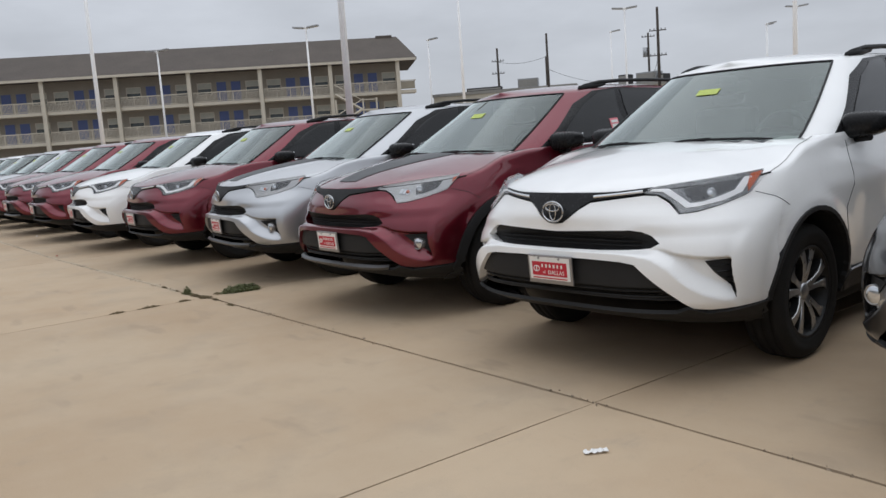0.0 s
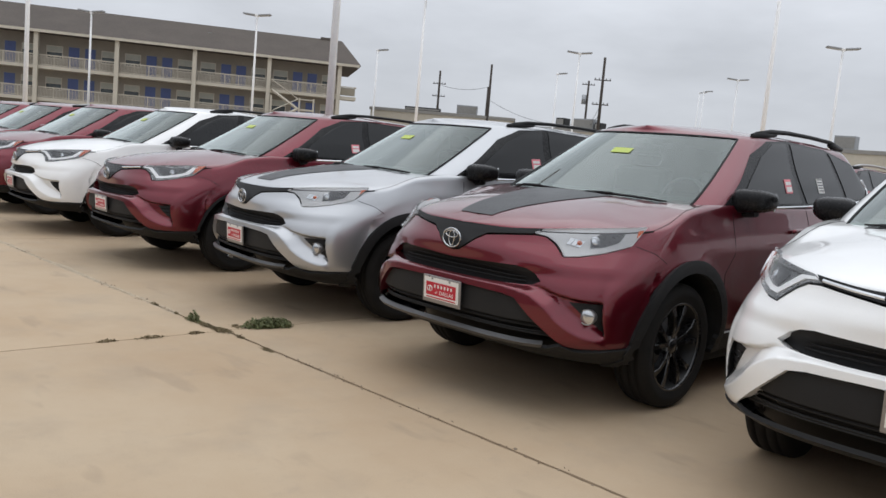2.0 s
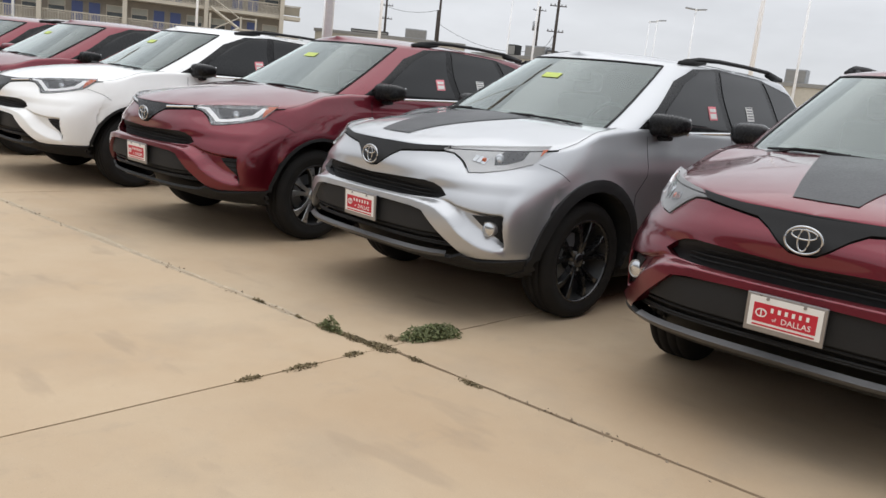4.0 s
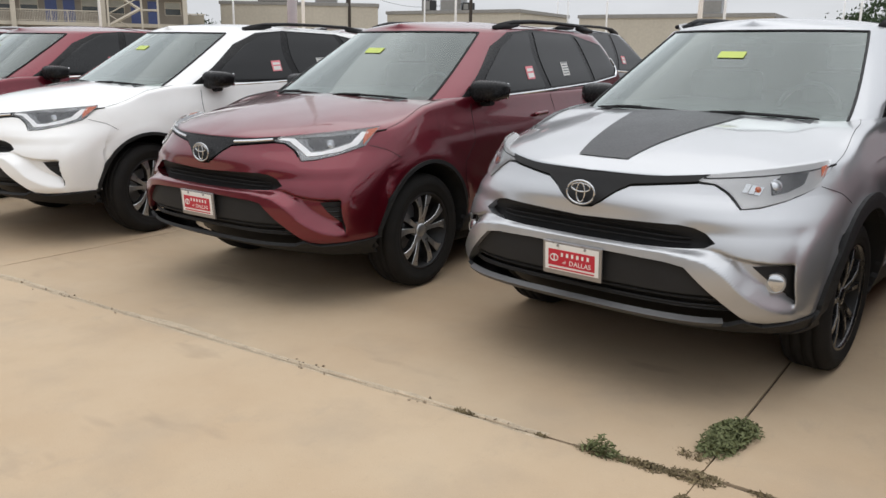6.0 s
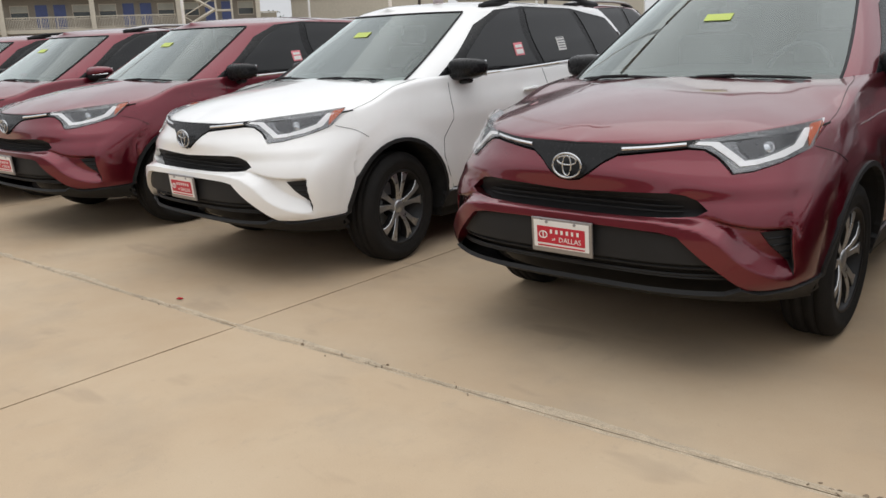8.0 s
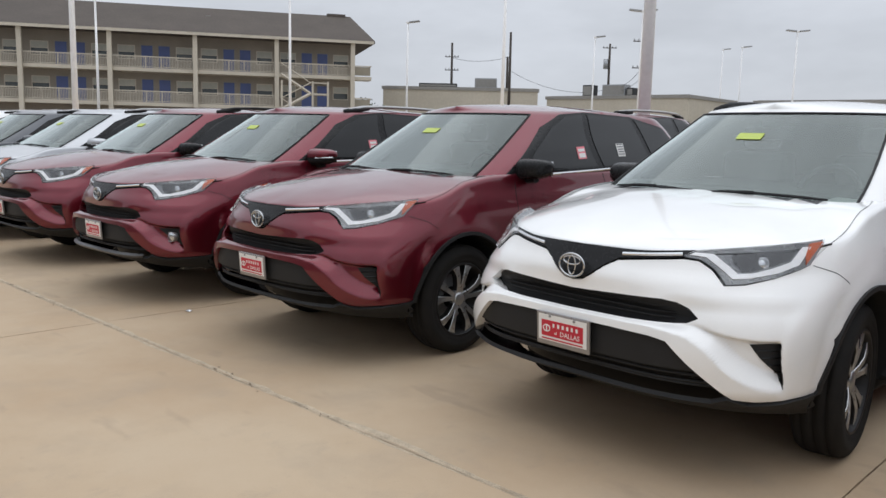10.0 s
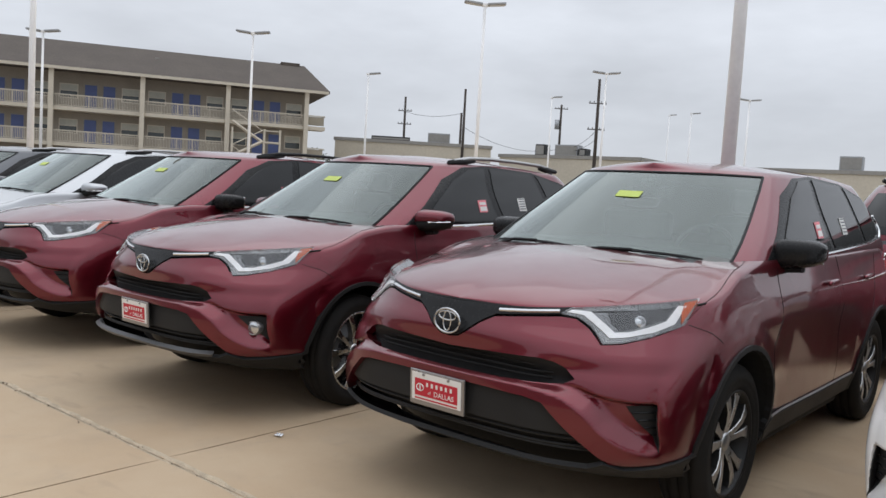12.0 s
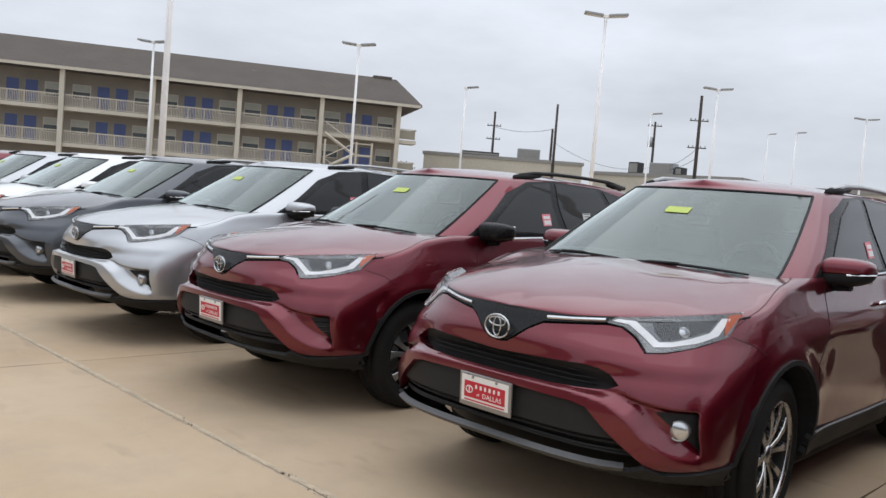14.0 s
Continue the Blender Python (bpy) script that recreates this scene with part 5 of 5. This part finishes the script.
        # roof rail
        if trim != "bare":
            base = [plan(UPPER, by_y(y, 1.67, UPPER), 1.67) for y in (2.25, 2.42, 2.7, 3.1, 3.5, 3.8, 3.98)]
            pts = [Vector((p.x - 0.03, p.y, 1.703 + h)) for p, h in zip(base, (-0.012, 0.018, 0.032, 0.034, 0.026, 0.002, -0.045))]
            rl = side(part("roof_rail", tube(pts, [0.022, 0.022, 0.02, 0.019, 0.02, 0.021, 0.02], 8, flat=0.8), M["satin"] if xle else M["plastic"], root, smooth=True))
            for i in (0, 4):
                a, b = pts[i], pts[i + 1]
                part("rail_foot", tube([a + Vector((0.0, -0.06 if i == 0 else 0.0, -0.02)), a.lerp(b, 0.5) + Vector((0, 0, -0.015)), b + Vector((0, 0.08, -0.012))], [0.02, 0.027, 0.016], 8, flat=1.1), M["plastic"], rl, smooth=True)
        # tail lamp
        tl = [(Y, 3.98, 1.06), (Y, 4.10, 1.0), (Y, 4.16, 1.0), (Y, 4.16, 1.13), (Y, 4.06, 1.13)]
        side(patch("tail_lamp", tl, M["tail_red"], root, lift=0.012, thick=0.02, label="red tail lamp"))
        for y in (HUB_Y, REAR_Y):
            build_wheel(root, sx * 0.912, y, {"plain": "le", "bare": "le", "stripe": "black", "fog": "bright"}[trim])
    # underbody: engine tray, floor pan, exhaust and rear axle
    part("engine_tray", box((-0.50, 0.72, 0.215), (0.50, 1.30, 0.30), 0.03), M["well"], root)
    part("floor_pan", box((-0.50, 1.28, 0.185), (0.50, 4.05, 0.30), 0.03), M["well"], root)
    for sx in (1, -1):
        part("floor_side", box((min(sx * 0.48, sx * 0.82), 1.44, 0.20), (max(sx * 0.48, sx * 0.82), 3.1, 0.30), 0.03), M["well"], root)
    part("axle_beam", tube([(-0.72, REAR_Y, 0.27), (-0.4, REAR_Y, 0.20), (0.4, REAR_Y, 0.20), (0.72, REAR_Y, 0.27)], 0.045, 8), M["well"], root)
    part("exhaust_pipe", tube([(0.2, 1.2, 0.178), (0.22, 3.3, 0.178), (0.55, 4.35, 0.24)], 0.035, 8), M["steel"], root)
    # tailgate glass and strip
    bm = bmesh.new()
    zz = [1.22, 1.3, 1.4, 1.5, 1.58]
    ss = [2.3 + 0.7 * k / 8 for k in range(9)]
    cols = [(s, 1) for s in ss] + [(s, -1) for s in ss[-2::-1]]
    grid = [[bm.verts.new(Vector((sg * plan(UPPER, s, z).x, plan(UPPER, s, z).y + 0.006, z))) for s, sg in cols] for z in zz]
    for a, b in zip(grid, grid[1:]):
        for k in range(len(cols) - 1):
            bm.faces.new((a[k], a[k + 1], b[k + 1], b[k]))
    part("tailgate_glass", bm, M["tint"], root, "dark tinted tailgate glass", smooth=True)
    part("tailgate_strip", tube([Vector((sg * plan(LOWER, s, 1.06).x, plan(LOWER, s, 1.06).y + 0.008, 1.06)) for s, sg in cols], 0.013, 6), M["chrome"], root)
    part("rear_bumper", tube([Vector((sg * plan(LOWER, s, 0.45).x, plan(LOWER, s, 0.45).y, 0.45)) for s, sg in cols], 0.09, 8, flat=1.3), M["plastic"], root, smooth=True)
    # yellow tag inside the windscreen
    bm = bmesh.new()
    pts = [(x, z) for z in (1.475, 1.51) for x in (-0.075, 0.075)]
    v = [bm.verts.new(plan(UPPER, by_x(abs(x), z, UPPER) * (1 if x > 0 else -1), z) + Vector((0, -0.006, 0.004))) for x, z in pts]
    bm.faces.new((v[0], v[1], v[3], v[2]))
    g = bmesh.ops.extrude_face_region(bm, geom=bm.faces[:])
    for q in g["geom"]:
        if isinstance(q, bmesh.types.BMVert):
            q.co += Vector((0, -0.0015, 0.001))
    part("windscreen_tag", bm, M["yellow"], root, "yellow-green inventory tag")
    if adv:
        bm = bmesh.new()
        grid = []
        for i in range(15):
            y = 0.12 + (1.0 - 0.12) * i / 14
            half = 0.125 + 0.18 * (i / 14)
            row = []
            for k in range(13):
                x = half * (k / 6 - 1)
                row.append(bm.verts.new((x, y, 2.0)))
            grid.append(row)
        for a, b in zip(grid, grid[1:]):
            for k in range(12):
                bm.faces.new((a[k], a[k + 1], b[k + 1], b[k]))
        body = [c for c in root.children if c.name.startswith("body")][0]
        from mathutils.bvhtree import BVHTree
        bvh = BVHTree.FromPolygons([v.co for v in body.data.vertices], [list(p.vertices) for p in body.data.polygons])
        for v in bm.verts:
            hit = bvh.ray_cast(v.co, Vector((0, 0, -1)))
            v.co.z = hit[0].z + 0.004 if hit[0] else 1.1
        part("hood_stripe", bm, M["stripe"], root, "matt black hood stripe", smooth=True)
    return root


PAINTED = ("body", "roof", "bumper_skin", "bumper_bar", "door_handle", "mirror_cap")


def place_car(template, x, y, turn, paint, label, group="cars in the front row", steer=0, size=1.0):
    car = copy_thing(template, pose(x, y, 0, 0, 0, turn) @ Matrix.Scale(size, 4))
    tagged(car, label, "car", group)
    for o in car.children_recursive:
        if o.name.split(".")[0] in PAINTED and o.data.materials[0] == M["red"]:
            o.material_slots[0].link = "OBJECT"
            o.material_slots[0].material = M[paint]
    for o in car.children:
        if o.name.split(".")[0] == "wheel" and o.matrix_basis.translation.y < 2 and steer:
            o.matrix_basis = Matrix.Translation(o.matrix_basis.translation) @ Matrix.Rotation(radians(steer), 4, "Z") @ Matrix.Translation(-o.matrix_basis.translation) @ o.matrix_basis
    return car


BUILT = {k: build_car(k) for k in ("plain", "stripe", "fog", "bare")}
ROW = (
    (-0.2, 2.32, 1, "fog", "black", "black compact sport utility car with round fog lamps"),
    (-2.549, 2.335, 3.5, "plain", "white", "white compact sport utility car with black mirrors and roof rails"),
    (-5.024, 2.40, 0, "stripe", "red", "dark red sport utility car with black hood stripe and wheels"),
    (-7.573, 2.535, -5.5, "stripe", "silver", "silver sport utility car with black hood stripe and wheels"),
    (-9.981, 2.385, -1, "plain", "red", "dark red sport utility car with black mirrors and split-spoke wheels"),
    (-12.751, 2.325, -3.5, "plain", "white", "white compact sport utility car with black mirrors and roof rails"),
    (-15.176, 2.24, -0.5, "bare", "red", "dark red sport utility car with a bare roof and no rails"),
    (-17.629, 2.225, 1, "fog", "red", "dark red sport utility car with fog lamps and bright wheels"),
    (-20.1, 2.235, 0, "plain", "red", "dark red sport utility car with black mirrors and roof rails"),
    (-22.55, 2.21, 0, "fog", "silver", "silver sport utility car with fog lamps and bright wheels"),
    (-25.0, 2.2, 1, "fog", "grey", "dark grey sport utility car with fog lamps and bright wheels"),
    (-27.45, 2.18, 0, "fog", "white", "white sport utility car with white mirrors and fog lamps"),
    (-29.9, 2.16, 0, "fog", "silver", "silver sport utility car with fog lamps and bright wheels"),
    (-32.35, 2.15, 0, "plain", "red", "dark red sport utility car with black mirrors and roof rails"),
    (-34.8, 2.15, -1, "fog", "white", "white sport utility car with white mirrors and fog lamps"),
    (-37.25, 2.13, 0, "plain", "silver", "silver sport utility car with black mirrors and roof rails"),
    (-39.7, 2.12, 0, "plain", "red", "dark red sport utility car with black mirrors and roof rails"),
    (-42.15, 2.12, 0, "fog", "white", "white sport utility car with white mirrors and fog lamps"),
)
for x, y, turn, trim, paint, label in ROW:
    place_car(BUILT[trim], x, y, turn, paint, label, steer={-17.629: 5, -12.751: 8}.get(x, 0))
BEHIND = (
    (-6.3, 7.9, 0, "fog", "red", "dark red sport utility car parked behind the front row"),
    (-8.6, 12.2, 180, "fog", "red", "dark red sport utility car parked tail to tail behind the row"),
    (-11.3, 12.2, 180, "plain", "grey", "dark grey sport utility car parked tail to tail behind the row"),
    (-14.1, 12.2, 180, "fog", "red", "dark red sport utility car parked tail to tail behind the row"),
    (-16.9, 12.2, 180, "fog", "red", "dark red sport utility car parked tail to tail behind the row"),
    (-3.6, 7.9, 0, "plain", "grey", "dark grey sport utility car parked behind the front row"),
    (-6.9, 14.6, 0, "fog", "grey", "dark grey sport utility car in the third row"),
)
for x, y, turn, trim, paint, label in BEHIND:
    place_car(BUILT[trim], x, y, turn, paint, label, "cars in the rows behind", size=1.06 if turn else 1.0)
for t in BUILT.values():
    for o in list(t.children_recursive) + [t]:
        bpy.data.objects.remove(o)


# ---- concrete slabs, joints, weeds and litter ----
JOINT_X = [7.4, 2.6, -2.1, -6.8, -11.67, -16.63] + [-16.63 - 4.8 * k for k in range(1, 8)]


def joint_y(x):
    return float(np.interp(-x, [2.1, 6.78, 6.83, 11.67, 16.63, 60], [2.042, 1.96, 1.92, 1.76, 1.743, 1.72]))


def slab(corners, rough, seed):
    """One poured slab: straight sawn or crumbled edges, a shallow thickness."""
    rnd = random.Random(seed)
    bm = bmesh.new()
    ring = []
    for i in range(4):
        a, b = Vector(corners[i]), Vector(corners[(i + 1) % 4])
        steps = 60 if rough[i] > 0.0075 else 20
        d = (b - a).normalized()
        inward = Vector((-d.y, d.x, 0))
        for k in range(steps):
            p = a.lerp(b, k / steps)
            w = 0.5 + 0.5 * noise.noise((p.x * 0.9 + i * 7, p.y * 0.9, 3.0))
            ring.append(p + inward * (rough[i] * (0.35 + 0.9 * w + rnd.uniform(-0.25, 0.25))))
    top = [bm.verts.new((p.x, p.y, 0)) for p in ring]
    low = [bm.verts.new((p.x, p.y, -0.03)) for p in ring]
    bm.faces.new(top)
    for k in range(len(ring)):
        j = (k + 1) % len(ring)
        bm.faces.new((low[k], low[j], top[j], top[k]))
    bmesh.ops.recalc_face_normals(bm, faces=bm.faces[:])
    return bm


pavement = thing("pavement", Matrix(), "tan cast concrete lot paving with sawn and crumbling joints", "pavement", kind="structure")
for i in range(len(JOINT_X) - 1):
    x1, x0 = JOINT_X[i], JOINT_X[i + 1]
    bands = [(-12.0, -4.2), (-4.2, "j"), ("j", 8.0), (8.0, 14.0), (14.0, 22.0), (22.0, 32.0), (32.0, 44.0)]
    for b, (lo, hi) in enumerate(bands):
        yl0, yl1 = (joint_y(x0 + 0.03), joint_y(x1 - 0.03)) if lo == "j" else (lo, lo)
        yh0, yh1 = (joint_y(x0 + 0.03), joint_y(x1 - 0.03)) if hi == "j" else (hi, hi)
        rough = [0.004, 0.007, 0.004, 0.007]
        if lo == "j":
            rough[0] = 0.011 if x0 < -6.9 else 0.013
        if hi == "j":
            rough[2] = 0.011 if x0 < -6.9 else 0.013
        part("slab", slab(((x0, yl0, 0), (x1, yl1, 0), (x1, yh1, 0), (x0, yh0, 0)), rough, i * 17 + b), M["concrete"], pavement)


def blade_clump(name, spots, material, label, seed, leaf, height):
    """Low weeds: many small leaves round a few spots (x, y, radius x, radius y, count)."""
    rnd = random.Random(seed)
    bm = bmesh.new()
    for x, y, rx, ry, count in spots:
        for _ in range(count):
            a, r = rnd.uniform(0, math.tau), math.sqrt(rnd.random()) * (0.7 + 0.5 * noise.noise((x * 5 + math.cos(_), y * 5 + math.sin(_), 0)))
            p = Vector((x + math.cos(a) * r * rx, y + math.sin(a) * r * ry, -0.01 + rnd.random() ** 1.3 * height * max(0.2, 1 - r * 0.8)))
            q = Euler((rnd.uniform(-1.0, 1.0), rnd.uniform(-1.0, 1.0), rnd.uniform(0, 6.3))).to_matrix()
            s = leaf * rnd.uniform(0.5, 1.3)
            bm.faces.new([bm.verts.new(p + q @ Vector(c)) for c in ((-s, 0, 0), (-s * 0.2, -s * 0.38, s * 0.15), (s, 0, 0.1 * s), (-s * 0.2, s * 0.38, s * 0.15))])
    return tagged(link_mesh(name, bm, M[material]), label, "weeds", kind="stuff")


blade_clump("weeds", ((-6.80, 2.31, 0.115, 0.19, 1700), (-6.82, 2.20, 0.10, 0.12, 600), (-6.77, 2.40, 0.10, 0.10, 600), (-7.16, 1.905, 0.11, 0.045, 380)), "weed", "low green weeds growing out of the paving joint", 5, 0.013, 0.095)
blade_clump("dry_weeds", ((-6.81, 1.94, 0.15, 0.08, 700), (-6.98, 1.915, 0.18, 0.05, 800), (-7.18, 1.9, 0.13, 0.045, 420), (-6.80, 1.75, 0.04, 0.1, 200), (-6.79, 1.42, 0.045, 0.16, 330), (-6.80, 1.14, 0.035, 0.1, 200), (-6.58, 1.955, 0.08, 0.03, 150), (-6.22, 1.94, 0.11, 0.028, 240), (-7.42, 1.895, 0.05, 0.02, 90), (-7.78, 1.888, 0.08, 0.03, 220), (-6.87, 2.1, 0.1, 0.06, 200)), "dry", "dry brown weeds matted in the paving joint", 6, 0.011, 0.03)
bm = bmesh.new()
prev = None
for k in range(740):
    x = -7.4 - k * 0.035
    row = []
    for s in (-1, 1):
        w = 0.004 + 0.034 * max(0.0, noise.noise((x * 1.3, 4.0 * s, 0.0)) + 0.28 + 0.35 * noise.noise((x * 7.0, s, 5.0)))
        row += [bm.verts.new((x, joint_y(x) + s * (0.003 + 0.003 * noise.noise((x * 11, s, 1.0))), -0.004)), bm.verts.new((x, joint_y(x) + s * (0.010 + w * 0.4), 0.0035)), bm.verts.new((x, joint_y(x) + s * (0.012 + w * (1.7 if s > 0 else 0.8)), 0.0008))]
    if prev:
        for i in (0, 1, 3, 4):
            bm.faces.new((prev[i], prev[i + 1], row[i + 1], row[i]))
    prev = row
tagged(link_mesh("joint_sand", bm, M["sand"]), "pale sandy filling of the long paving joint", "sand", kind="stuff")
rnd = random.Random(11)
bm = bmesh.new()
for _ in range(330):
    x = rnd.uniform(-20, 0)
    if noise.noise((x * 0.8, 0, 9)) < -0.05:
        continue
    y = joint_y(x) + rnd.gauss(0, 0.022)
    r = rnd.uniform(0.002, 0.009)
    bmesh.ops.create_icosphere(bm, subdivisions=1, radius=r, matrix=Matrix.Translation((x, y, 0.001)) @ Euler((rnd.uniform(0, 3), rnd.uniform(0, 3), 0)).to_matrix().to_4x4() @ Matrix.Diagonal((1.6, 1, 0.4, 1)))
tagged(link_mesh("joint_rubble", bm, M["grit"]), "crumbled concrete grit along the paving joint", "gravel", kind="stuff")


def litter(name, x, y, turn, size, material, label):
    bm = bmesh.new()
    n = 8
    rows = []
    for i in range(n + 1):
        u = i / n - 0.5
        rows.append([bm.verts.new((u * size[0], v * size[1] * (1 + 0.25 * math.sin(i * 2.1)), 0.004 + 0.010 * abs(math.sin(i * 1.3 + v)))) for v in (-0.5, 0.0, 0.5)])
    for a, b in zip(rows, rows[1:]):
        for k in range(2):
            bm.faces.new((a[k], b[k], b[k + 1], a[k + 1]))
    g = bmesh.ops.extrude_face_region(bm, geom=bm.faces[:])
    for q in g["geom"]:
        if isinstance(q, bmesh.types.BMVert):
            q.co.z -= 0.002
    bmesh.ops.recalc_face_normals(bm, faces=bm.faces[:])
    ob = link_mesh(name, bm, M[material])
    ob.matrix_basis = pose(x, y, 0, 0, 0, turn)
    return tagged(ob, label, "litter")


litter("paper_scrap", -1.686, 1.586, 60, (0.10, 0.035), "paper", "crumpled white paper scrap on the concrete")
litter("foil_scrap", -16.55, 2.42, 20, (0.05, 0.04), "chrome", "small crumpled foil scrap on the concrete")
litter("red_scrap", -12.35, 1.86, 20, (0.035, 0.02), "plate_red", "tiny red plastic scrap on the concrete")
